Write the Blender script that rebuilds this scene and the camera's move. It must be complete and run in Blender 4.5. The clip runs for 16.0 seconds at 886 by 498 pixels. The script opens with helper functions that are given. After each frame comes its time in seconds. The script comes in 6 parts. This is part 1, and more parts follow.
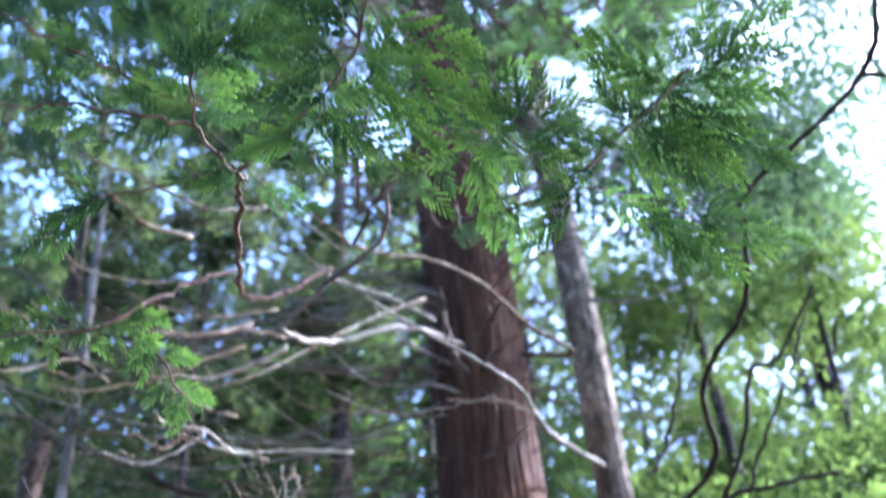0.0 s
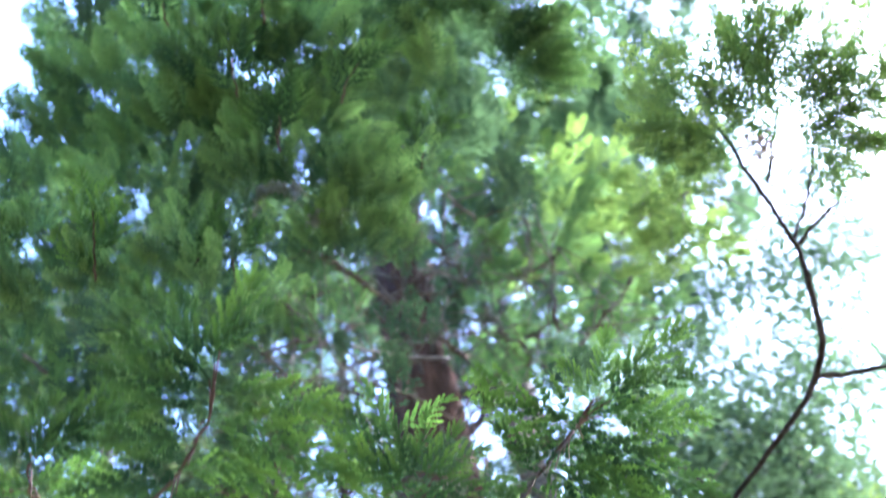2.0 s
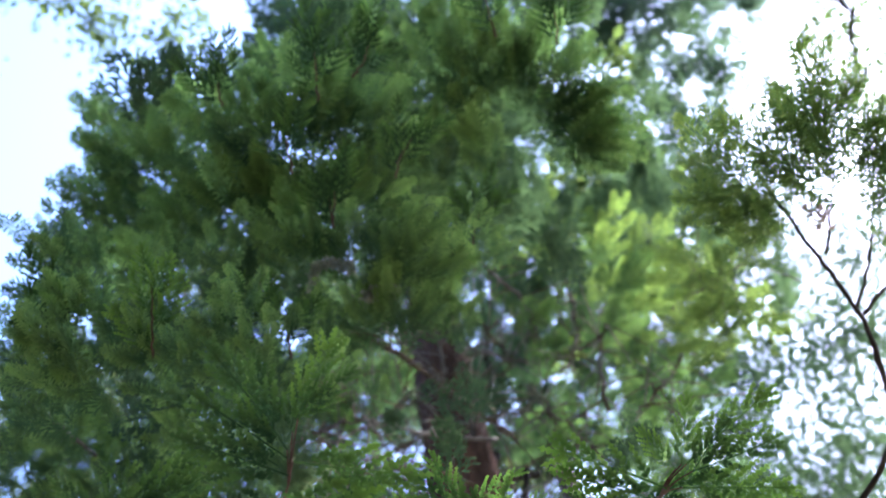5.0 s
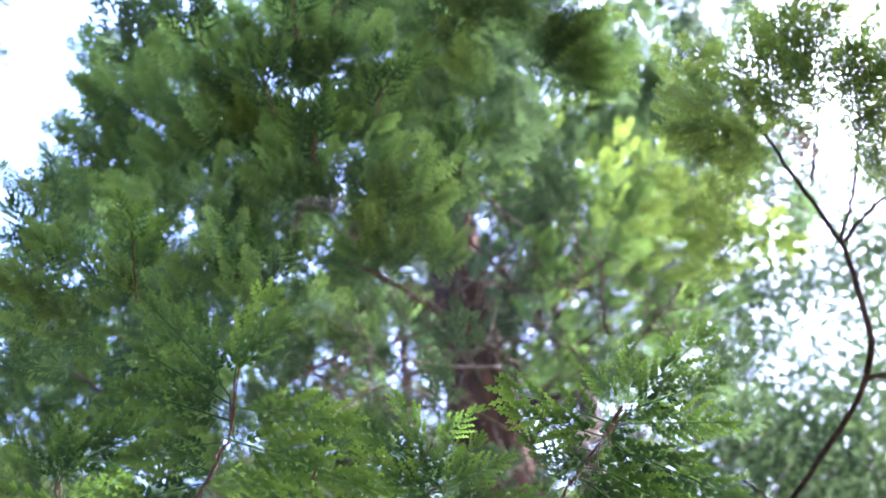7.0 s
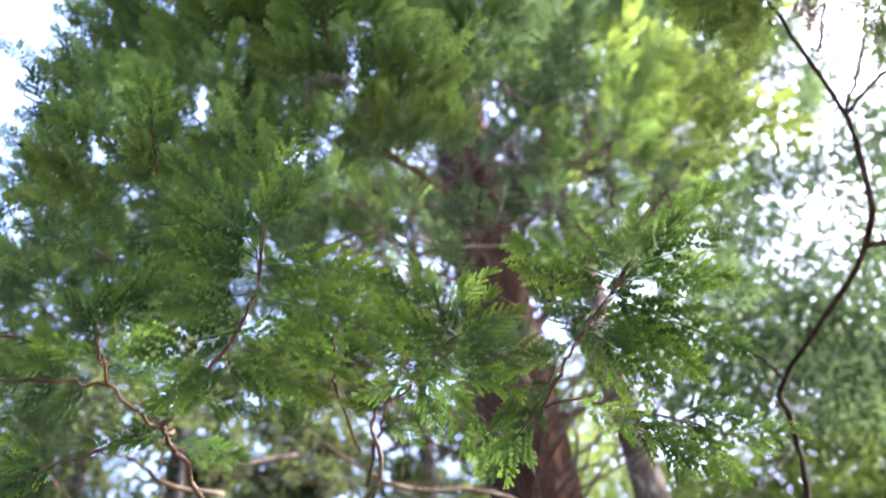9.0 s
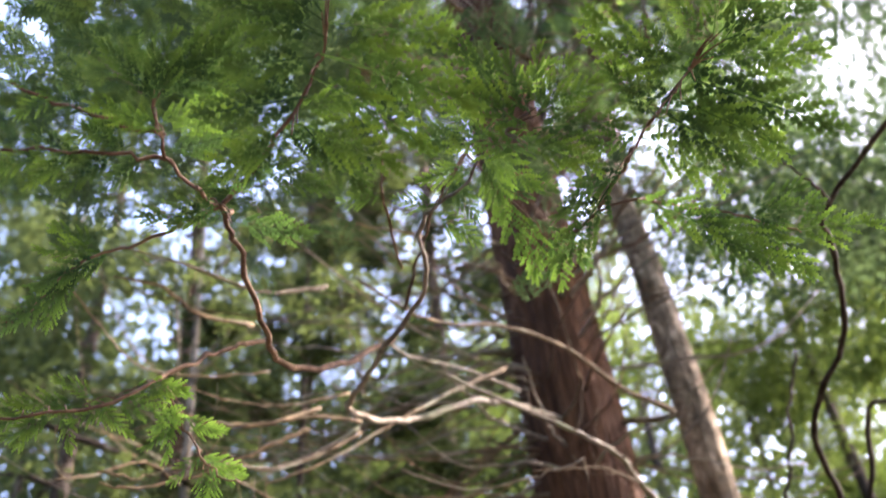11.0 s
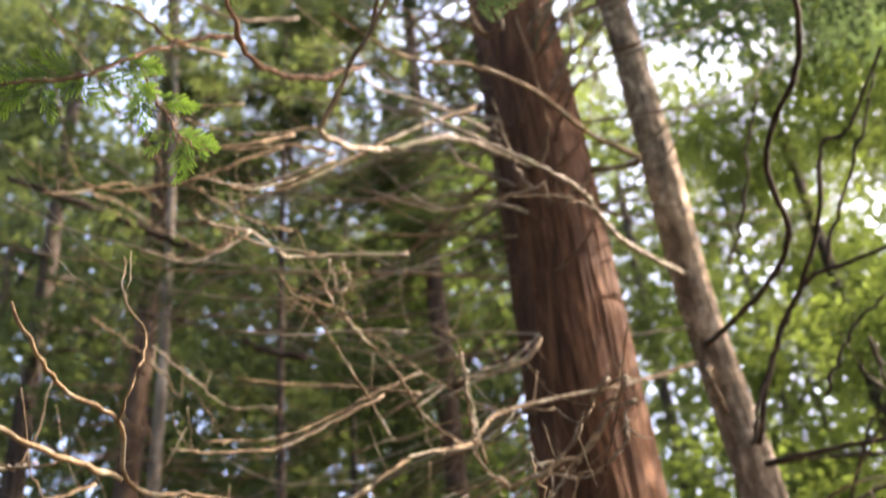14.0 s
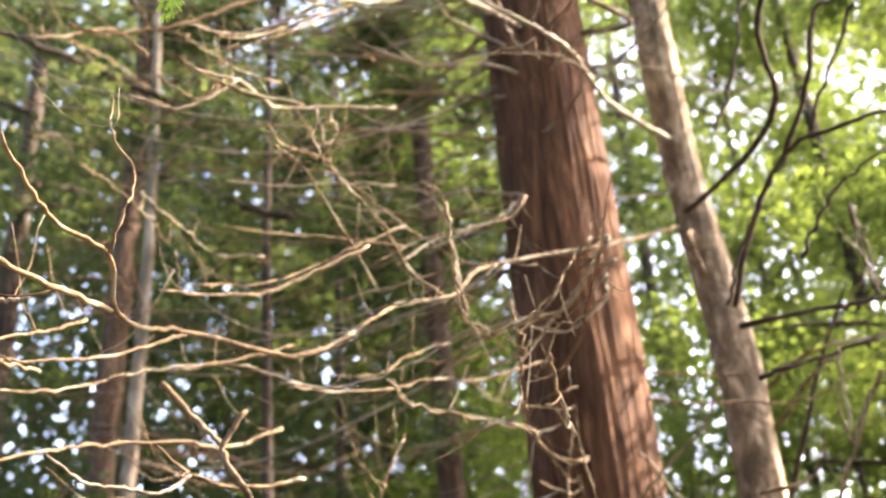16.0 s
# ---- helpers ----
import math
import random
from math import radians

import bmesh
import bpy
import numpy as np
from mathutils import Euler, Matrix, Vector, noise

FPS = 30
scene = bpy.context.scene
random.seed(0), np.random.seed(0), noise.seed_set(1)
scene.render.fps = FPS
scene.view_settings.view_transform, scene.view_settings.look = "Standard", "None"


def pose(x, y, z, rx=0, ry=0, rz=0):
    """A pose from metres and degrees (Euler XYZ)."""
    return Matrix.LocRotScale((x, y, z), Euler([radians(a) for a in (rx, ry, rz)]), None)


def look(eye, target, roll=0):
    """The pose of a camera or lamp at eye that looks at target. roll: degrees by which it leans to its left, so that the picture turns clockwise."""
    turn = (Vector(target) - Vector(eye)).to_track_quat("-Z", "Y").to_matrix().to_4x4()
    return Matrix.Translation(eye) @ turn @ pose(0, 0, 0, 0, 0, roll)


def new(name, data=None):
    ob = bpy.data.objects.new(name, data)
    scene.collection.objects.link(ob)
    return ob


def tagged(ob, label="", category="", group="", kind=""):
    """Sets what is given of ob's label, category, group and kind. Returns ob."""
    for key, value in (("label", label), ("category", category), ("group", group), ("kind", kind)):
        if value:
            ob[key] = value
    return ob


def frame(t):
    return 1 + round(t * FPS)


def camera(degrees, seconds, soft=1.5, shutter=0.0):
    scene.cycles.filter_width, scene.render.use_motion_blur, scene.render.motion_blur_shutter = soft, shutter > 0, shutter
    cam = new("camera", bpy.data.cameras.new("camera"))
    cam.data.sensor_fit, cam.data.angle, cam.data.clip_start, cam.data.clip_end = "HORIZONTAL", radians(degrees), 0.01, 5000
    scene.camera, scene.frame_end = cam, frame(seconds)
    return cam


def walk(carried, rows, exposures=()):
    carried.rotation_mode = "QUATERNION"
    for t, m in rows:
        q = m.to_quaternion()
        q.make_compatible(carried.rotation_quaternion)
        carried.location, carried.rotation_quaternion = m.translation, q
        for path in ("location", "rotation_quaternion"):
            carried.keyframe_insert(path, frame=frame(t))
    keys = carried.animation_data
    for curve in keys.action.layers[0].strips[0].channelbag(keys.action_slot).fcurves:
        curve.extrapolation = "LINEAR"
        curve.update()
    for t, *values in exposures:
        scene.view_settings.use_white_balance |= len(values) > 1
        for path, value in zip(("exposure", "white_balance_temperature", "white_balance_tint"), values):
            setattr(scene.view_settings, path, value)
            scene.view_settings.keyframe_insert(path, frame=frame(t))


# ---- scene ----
# ---- camera and its walk ----
cam = camera(44.98, 16.0, soft=1.5, shutter=0.6)
cam.data.dof.use_dof = True
cam.data.dof.focus_distance = 2.2
cam.data.dof.aperture_fstop = 2.8
PATH = [
    (0.0, -0.119, 0.129, 1.806, 130.71, 4.03, -5.24),
    (0.5, -0.094, 0.165, 1.824, 135.35, 4.33, -4.25),
    (1.0, 0.020, 0.239, 1.834, 140.64, 5.10, -3.04),
    (1.5, 0.103, 0.279, 1.916, 145.85, 5.43, -2.83),
    (2.0, 0.167, 0.195, 1.966, 148.29, 6.76, -0.43),
    (2.5, 0.210, 0.129, 1.994, 151.18, 6.63, 1.36),
    (3.0, 0.222, 0.069, 1.999, 155.27, 7.15, 2.57),
    (3.5, 0.220, 0.015, 2.027, 157.80, 7.19, 3.01),
    (4.0, 0.185, 0.107, 2.012, 156.63, 6.82, 2.78),
    (4.5, 0.132, 0.191, 1.995, 154.60, 6.27, 1.67),
    (5.0, 0.078, 0.243, 1.983, 153.05, 5.80, 0.82),
    (7.5, 0.293, 0.169, 1.948, 148.04, 4.67, 3.18),
    (8.0, 0.305, 0.145, 1.924, 146.60, 4.79, 3.25),
    (8.5, 0.272, 0.171, 1.898, 144.63, 4.86, 3.76),
    (9.0, 0.230, 0.202, 1.858, 143.47, 4.62, 3.46),
    (11.5, 0.074, 0.415, 1.813, 135.31, 4.61, 3.37),
    (12.0, 0.100, 0.404, 1.781, 134.08, 4.92, 3.01),
    (12.5, 0.116, 0.435, 1.707, 132.34, 5.04, 3.25),
    (13.0, 0.119, 0.482, 1.616, 130.95, 5.86, 3.41),
    (13.5, 0.131, 0.464, 1.533, 129.13, 5.67, 3.00),
    (14.0, 0.116, 0.464, 1.499, 125.85, 4.97, 2.60),
    (14.5, 0.114, 0.474, 1.475, 123.55, 4.63, 1.86),
    (15.0, 0.114, 0.481, 1.456, 121.74, 4.46, 1.60),
    (15.5, 0.118, 0.472, 1.438, 120.14, 4.12, 1.03),
    (16.0, 0.114, 0.464, 1.422, 118.82, 4.21, 1.28),
]
walk(cam, [(t, pose(*p)) for t, *p in PATH], exposures=[(0, 3.6, 4650, 25), (1.5, 3.8, 4750, 23), (3.4, 3.75, 5050, 22), (4.2, 3.2, 5200, 23), (5, 2.95, 5150, 24), (7.5, 3.8, 5400, 33), (9, 3.65, 5800, 32), (11.5, 3.35, 6500, 27), (14, 3.45, 7150, 26), (16, 4.25, 7300, 25)])

# ---- sky and sun ----
SUN = Vector((0.78, 0.22, 0.61)).normalized()
world = bpy.data.worlds.new("sky")
scene.world = world
world.use_nodes = True
wn = world.node_tree.nodes
sky = wn.new("ShaderNodeTexSky")
sky.sky_type = "NISHITA"
sky.sun_disc = False
sky.dust_density = 3.5
sky.ozone_density = 1.0
sky.sun_elevation = math.asin(SUN.z)
sky.sun_rotation = math.atan2(SUN.x, SUN.y)
world.node_tree.links.new(sky.outputs[0], wn["Background"].inputs[0])
wn["Background"].inputs[1].default_value = 0.15
sun = new("sun", bpy.data.lights.new("sun", "SUN"))
sun.data.energy = 2.9
sun.data.angle = radians(0.55)
sun.data.color = (1.0, 0.93, 0.80)
sun.matrix_world = look(SUN * 60, (0, 0, 0))


# ---- materials ----
def material(name):
    m = bpy.data.materials.new(name)
    m.use_nodes = True
    return m, m.node_tree.nodes, m.node_tree.links, m.node_tree.nodes["Principled BSDF"]


def ramp(n, stops):
    r = n.new("ShaderNodeValToRGB")
    while len(r.color_ramp.elements) < len(stops):
        r.color_ramp.elements.new(0.5)
    for e, (p, c) in zip(r.color_ramp.elements, stops):
        e.position, e.color = p, (*c, 1)
    return r


def noise_node(n, l, scale, stretch=(1, 1, 1), detail=4.0, rough=0.6):
    tc = n.new("ShaderNodeTexCoord")
    mp = n.new("ShaderNodeMapping")
    mp.inputs["Scale"].default_value = stretch
    tx = n.new("ShaderNodeTexNoise")
    tx.inputs["Scale"].default_value = scale
    tx.inputs["Detail"].default_value = detail
    tx.inputs["Roughness"].default_value = rough
    l.new(tc.outputs["Object"], mp.inputs[0])
    l.new(mp.outputs[0], tx.inputs["Vector"])
    return tx


def bark(name, dark, mid, light, scale, stretch, bump=0.6, rough=0.9, moss=None):
    m, n, l, p = material(name)
    a = noise_node(n, l, scale, stretch, 8, 0.72)
    a.inputs["Distortion"].default_value = 0.6
    r = ramp(n, [(0.30, dark), (0.50, mid), (0.68, light)])
    l.new(a.outputs[0], r.inputs[0])
    b = noise_node(n, l, 1.3, (1, 1, 0.6), 3)
    tint = n.new("ShaderNodeMix")
    tint.data_type = "RGBA"
    tint.blend_type = "MULTIPLY"
    tint.inputs[0].default_value = 0.7
    r2 = ramp(n, [(0.35, (0.55, 0.55, 0.55)), (0.65, (1.15, 1.1, 1.0))])
    l.new(b.outputs[0], r2.inputs[0])
    l.new(r.outputs[0], tint.inputs[6])
    l.new(r2.outputs[0], tint.inputs[7])
    out = tint.outputs[2]
    if moss:
        c = noise_node(n, l, 5.0, (1, 1, 0.5), 4)
        f = ramp(n, [(0.52, (0, 0, 0)), (0.66, (1, 1, 1))])
        l.new(c.outputs[0], f.inputs[0])
        mx = n.new("ShaderNodeMix")
        mx.data_type = "RGBA"
        l.new(f.outputs[0], mx.inputs[0])
        l.new(out, mx.inputs[6])
        mx.inputs[7].default_value = (*moss, 1)
        out = mx.outputs[2]
    l.new(out, p.inputs["Base Color"])
    bp = n.new("ShaderNodeBump")
    bp.inputs["Strength"].default_value = bump
    bp.inputs["Distance"].default_value = 0.02
    l.new(a.outputs[0], bp.inputs["Height"])
    l.new(bp.outputs[0], p.inputs["Normal"])
    p.inputs["Roughness"].default_value = rough
    p.inputs["Specular IOR Level"].default_value = 0.12
    return m


def leaf(name, dark, mid, light, through_colour, share=0.4, scale=2.5, rough=0.7, tips=None, joined=False):
    """Foliage: a dull gloss on top, light passing through; colour varies leaf by leaf and bough by bough."""
    m, n, l, p = material(name)
    g = n.new("ShaderNodeNewGeometry")
    oi = n.new("ShaderNodeObjectInfo")
    tx = noise_node(n, l, scale, (1, 1, 1), 3)
    add = n.new("ShaderNodeMath")
    add.operation = "MULTIPLY_ADD"
    l.new(g.outputs["Random Per Island"], add.inputs[0])
    add.inputs[1].default_value = 0.28
    l.new(tx.outputs[0], add.inputs[2])
    add2 = n.new("ShaderNodeMath")
    add2.operation = "MULTIPLY_ADD"
    l.new(oi.outputs["Random"], add2.inputs[0])
    add2.inputs[1].default_value = 0.18
    l.new(add.outputs[0], add2.inputs[2])
    r = ramp(n, [(0.45, dark), (0.70, mid), (0.98, light)])
    l.new(add2.outputs[0], r.inputs[0])
    shade = r.outputs[0]
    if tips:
        # fresh growth and painted light towards the branchlet ends, in the spray's own proportions
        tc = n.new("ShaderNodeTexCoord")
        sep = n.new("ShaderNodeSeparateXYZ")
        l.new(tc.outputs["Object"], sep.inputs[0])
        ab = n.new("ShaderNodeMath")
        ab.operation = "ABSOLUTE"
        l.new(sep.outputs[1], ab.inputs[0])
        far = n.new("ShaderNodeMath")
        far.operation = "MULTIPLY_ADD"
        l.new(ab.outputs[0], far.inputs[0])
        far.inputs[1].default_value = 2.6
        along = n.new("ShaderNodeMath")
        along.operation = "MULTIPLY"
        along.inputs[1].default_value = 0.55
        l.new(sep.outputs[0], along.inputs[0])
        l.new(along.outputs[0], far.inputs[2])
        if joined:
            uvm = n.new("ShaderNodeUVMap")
            uvm.uv_map = "growth_light"
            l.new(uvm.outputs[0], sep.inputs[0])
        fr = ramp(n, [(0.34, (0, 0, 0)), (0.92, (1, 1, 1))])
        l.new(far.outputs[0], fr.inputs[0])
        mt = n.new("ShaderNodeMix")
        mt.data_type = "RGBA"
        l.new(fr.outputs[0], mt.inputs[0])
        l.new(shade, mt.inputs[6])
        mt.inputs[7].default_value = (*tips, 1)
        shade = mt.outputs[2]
    l.new(shade, p.inputs["Base Color"])
    p.inputs["Roughness"].default_value = rough
    p.inputs["Specular IOR Level"].default_value = 0.06
    t = n.new("ShaderNodeBsdfTranslucent")
    mul = n.new("ShaderNodeMix")
    mul.data_type = "RGBA"
    mul.inputs[0].default_value = 0.55
    l.new(shade, mul.inputs[6])
    mul.inputs[7].default_value = (*through_colour, 1)
    l.new(mul.outputs[2], t.inputs[0])
    mix = n.new("ShaderNodeMixShader")
    mix.inputs[0].default_value = share
    l.new(p.outputs[0], mix.inputs[1])
    l.new(t.outputs[0], mix.inputs[2])
    l.new(mix.outputs[0], n["Material Output"].inputs[0])
    return m


M_RED = bark("red_fibrous_bark", (0.012, 0.0065, 0.004), (0.064, 0.032, 0.0165), (0.150, 0.080, 0.042), 17.0, (1, 1, 0.13), 1.0)
M_PALE = bark("pale_smooth_bark", (0.040, 0.031, 0.021), (0.205, 0.165, 0.115), (0.56, 0.48, 0.37), 11.0, (1, 1, 0.55), 1.0, moss=(0.070, 0.058, 0.038))
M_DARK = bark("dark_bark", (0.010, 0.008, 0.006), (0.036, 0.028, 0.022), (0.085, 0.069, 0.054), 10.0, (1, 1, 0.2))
M_BROWN = bark("brown_scaly_bark", (0.016, 0.011, 0.008), (0.058, 0.040, 0.028), (0.130, 0.093, 0.066), 12.0, (1, 1, 0.25))
M_GREY = bark("grey_brown_bark", (0.045, 0.040, 0.031), (0.140, 0.125, 0.098), (0.27, 0.245, 0.20), 10.0, (1, 1, 0.35))
M_DEAD = bark("dead_bare_wood", (0.034, 0.025, 0.015), (0.105, 0.078, 0.046), (0.225, 0.172, 0.108), 14.0, (1, 1, 1), 0.5, 0.85, moss=(0.165, 0.160, 0.118))
M_GREYDEAD = bark("weathered_dead_wood", (0.07, 0.06, 0.045), (0.18, 0.16, 0.13), (0.34, 0.31, 0.26), 12.0, (1, 1, 1), 0.4, 0.85, moss=(0.16, 0.17, 0.11))
M_TWIG = bark("red_brown_twig", (0.035, 0.022, 0.015), (0.105, 0.068, 0.045), (0.22, 0.155, 0.105), 14.0, (1, 1, 1), 0.4, 0.8)
M_CEDAR = leaf("cedar_scale_leaves", (0.020, 0.044, 0.031), (0.042, 0.084, 0.050), (0.110, 0.178, 0.075), (0.155, 0.250, 0.070), 0.40)
# dark bases and bright tips put shade and light into the leaf colour
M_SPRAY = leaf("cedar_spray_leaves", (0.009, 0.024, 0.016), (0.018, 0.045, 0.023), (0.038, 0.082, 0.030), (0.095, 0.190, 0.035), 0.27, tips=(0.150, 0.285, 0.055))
# brighter copy of the spray leaves: new growth, and sunlight put into colour
M_FRESHLIT = leaf("fresh_lit_cedar_tips", (0.013, 0.034, 0.016), (0.028, 0.070, 0.024), (0.065, 0.132, 0.034), (0.16, 0.29, 0.035), 0.33, tips=(0.255, 0.455, 0.065))
# lighter copy of the bough leaves with the sun put into its colour
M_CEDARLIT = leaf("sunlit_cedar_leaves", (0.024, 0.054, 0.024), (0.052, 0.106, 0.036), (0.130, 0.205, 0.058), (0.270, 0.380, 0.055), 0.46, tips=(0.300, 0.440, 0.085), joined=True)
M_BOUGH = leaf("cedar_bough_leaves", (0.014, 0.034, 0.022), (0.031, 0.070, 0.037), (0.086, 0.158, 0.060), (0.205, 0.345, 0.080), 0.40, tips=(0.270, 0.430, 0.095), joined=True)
M_CEDARHIGH = leaf("cedar_crown_leaves", (0.026, 0.050, 0.040), (0.050, 0.090, 0.060), (0.105, 0.160, 0.081), (0.160, 0.240, 0.100), 0.42)
M_BROAD = leaf("thin_broad_leaves", (0.015, 0.033, 0.013), (0.033, 0.064, 0.020), (0.095, 0.140, 0.038), (0.250, 0.350, 0.055), 0.44)
M_THIN = leaf("thin_bluish_leaves", (0.012, 0.029, 0.019), (0.027, 0.056, 0.031), (0.070, 0.115, 0.050), (0.150, 0.235, 0.080), 0.36)
M_FAR = leaf("far_wood_leaves", (0.009, 0.020, 0.012), (0.022, 0.040, 0.020), (0.062, 0.092, 0.036), (0.170, 0.220, 0.050), 0.34, 0.6)
M_MOSS = leaf("hanging_lichen", (0.16, 0.18, 0.12), (0.26, 0.28, 0.20), (0.36, 0.38, 0.28), (0.3, 0.32, 0.22), 0.3)
m, n, l, p = material("forest_floor")
tx = noise_node(n, l, 0.9, (1, 1, 1), 8, 0.7)
rr = ramp(n, [(0.3, (0.035, 0.024, 0.014)), (0.5, (0.09, 0.062, 0.035)), (0.7, (0.06, 0.08, 0.028))])
l.new(tx.outputs[0], rr.inputs[0])
l.new(rr.outputs[0], p.inputs["Base Color"])
p.inputs["Roughness"].default_value = 0.95
M_FLOOR = m


# ---- building helpers ----
def mesh_of(name, verts, faces, mat, smooth=False, growth_light=None):
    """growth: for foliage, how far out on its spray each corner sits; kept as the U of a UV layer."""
    me = bpy.data.meshes.new(name)
    if isinstance(verts, np.ndarray):
        k = faces.shape[1]
        me.vertices.add(len(verts))
        me.vertices.foreach_set("co", verts.astype(np.float32).ravel())
        me.loops.add(faces.size)
        me.loops.foreach_set("vertex_index", faces.astype(np.int32).ravel())
        me.polygons.add(len(faces))
        me.polygons.foreach_set("loop_start", np.arange(0, faces.size, k, dtype=np.int32))
        me.update(calc_edges=True)
    else:
        me.from_pydata(verts, [], faces)
    me.materials.append(mat)
    if growth_light is not None:
        uv = me.uv_layers.new(name="growth_light")
        uv.data.foreach_set("uv", np.stack([growth_light, growth_light * 0], 1).astype(np.float32).ravel())
    if smooth:
        me.polygons.foreach_set("use_smooth", [True] * len(me.polygons))
    return me


def thing(name, base, label, category, group=""):
    ob = new(name)
    ob.location = base
    return tagged(ob, label, category, group)


def part(name, me, parent, label="", kind="", m=None):
    """A mesh in world coordinates (or at the pose m) as a part of a thing or of a part."""
    ob = new(name, me)
    top = parent
    off = Vector((0, 0, 0))
    while top is not None:
        off += top.location if top.type == "EMPTY" else Vector((0, 0, 0))
        top = top.parent
    ob.parent = parent
    if parent.type == "EMPTY":
        ob.matrix_parent_inverse = Matrix.Translation(-off)
    if m is not None:
        ob.matrix_basis = m
    return tagged(ob, label, "", "", kind)


def smooth_line(pts, per=6):
    """A Catmull-Rom line through a few points."""
    p = [Vector(q) for q in pts]
    p = [p[0] * 2 - p[1]] + p + [p[-1] * 2 - p[-2]]
    out = []
    for i in range(1, len(p) - 2):
        a, b, c, d = p[i - 1], p[i], p[i + 1], p[i + 2]
        for k in range(per):
            t = k / per
            out.append(0.5 * (2 * b + (c - a) * t + (2 * a - 5 * b + 4 * c - d) * t * t + (3 * b - a - 3 * c + d) * t ** 3))
    out.append(p[-2])
    return out


def tube(pts, r0, r1, sides=7, per=6, wobble=0.12, seed=0, kink=0.0):
    """A round, tapered, slightly knotty stem along a line: vertices and faces."""
    rng = random.Random(seed)
    line = smooth_line(pts, per)
    if kink:
        line = [q + Vector([rng.gauss(0, kink) for _ in range(3)]) if 0 < i < len(line) - 1 else q for i, q in enumerate(line)]
    verts, faces = [], []
    up = Vector((0.21, 0.33, 0.92))
    for i, q in enumerate(line):
        tan = (line[min(i + 1, len(line) - 1)] - line[max(i - 1, 0)]).normalized()
        u = tan.cross(up)
        u = u.normalized() if u.length > 1e-3 else tan.orthogonal().normalized()
        v = tan.cross(u)
        s = i / (len(line) - 1)
        r = r0 + (r1 - r0) * s
        r *= 1 + wobble * rng.uniform(-1, 1)
        for k in range(sides):
            a = 2 * math.pi * k / sides
            verts.append(q + (u * math.cos(a) + v * math.sin(a)) * r * (1 + 0.5 * wobble * rng.uniform(-1, 1)))
    for i in range(len(line) - 1):
        for k in range(sides):
            a, b = i * sides + k, i * sides + (k + 1) % sides
            faces.append((a, b, b + sides, a + sides))
    faces.append(tuple(range(sides - 1, -1, -1)))
    e = len(verts) - sides
    faces.append(tuple(range(e, e + sides)))
    return verts, faces


def stem(name, parent, pts, r0, r1, mat, label="", seed=0, sides=7, per=6, wobble=0.12, kink=0.0):
    return part(name, mesh_of(name, *tube(pts, r0, r1, sides, per, wobble, seed, kink), mat, True), parent, label)


def trunk_mesh(name, pts, radii, mat, sides=96, rows=240, ridge=0.05, ridges=17, flare=0.35, seed=0):
    """A trunk with long, broken bark ridges and a flared foot."""
    line = smooth_line(pts, 24)
    n = len(line)
    acc = [0.0]
    for i in range(1, n):
        acc.append(acc[-1] + (line[i] - line[i - 1]).length)
    verts, faces = [], []
    for j in range(rows + 1):
        s = acc[-1] * j / rows
        i = min(max(k for k in range(n) if acc[k] <= s + 1e-6), n - 2)
        c = line[i].lerp(line[i + 1], (s - acc[i]) / max(acc[i + 1] - acc[i], 1e-6))
        f = s / acc[-1] * (len(radii) - 1)
        k = min(int(f), len(radii) - 2)
        r = radii[k] + (radii[k + 1] - radii[k]) * (f - k)
        r *= 1 + flare * math.exp(-s / 0.5)
        for q in range(sides):
            a = 2 * math.pi * q / sides
            d = Vector((math.cos(a), math.sin(a), 0))
            w = noise.noise(Vector((d.x * 1.2 + seed, d.y * 1.2, s * 0.7)))
            g = abs(noise.noise(Vector((d.x * ridges / 4 + 0.25 * w, d.y * ridges / 4, s * 0.9 + seed))))
            h = noise.noise(Vector((d.x * ridges / 1.6, d.y * ridges / 1.6, s * 1.6 + seed)))
            rr = r * (1 + ridge * (1.6 * min(g * 2.2, 0.8) - 0.6) + ridge * 0.85 * h + 0.06 * w + ridge * 0.7 * noise.noise(Vector((d.x * 3.1, d.y * 3.1 + seed, s * 4.5))))
            verts.append((c.x + d.x * rr, c.y + d.y * rr, c.z))
    for j in range(rows):
        for q in range(sides):
            a, b = j * sides + q, j * sides + (q + 1) % sides
            faces.append((a, b, b + sides, a + sides))
    return mesh_of(name, np.array(verts), np.array(faces), mat, True)


# ---- foliage ----
def blade(tri, o, d, ln, w, lift):
    """One blunt, strap-like leaflet from o along d."""
    side = Vector((-d.y, d.x, 0))

    def at(f, k):
        return o + d * ln * f + side * w * k + Vector((0, 0, lift * f * f + 0.4 * abs(k) * w))

    a, b, c, e, f = at(0.42, -1), at(0.42, 1), at(0.86, -0.8), at(0.86, 0.8), at(1, 0)
    tri += [(o, a, b), (a, c, e), (a, e, b), (c, f, e)]


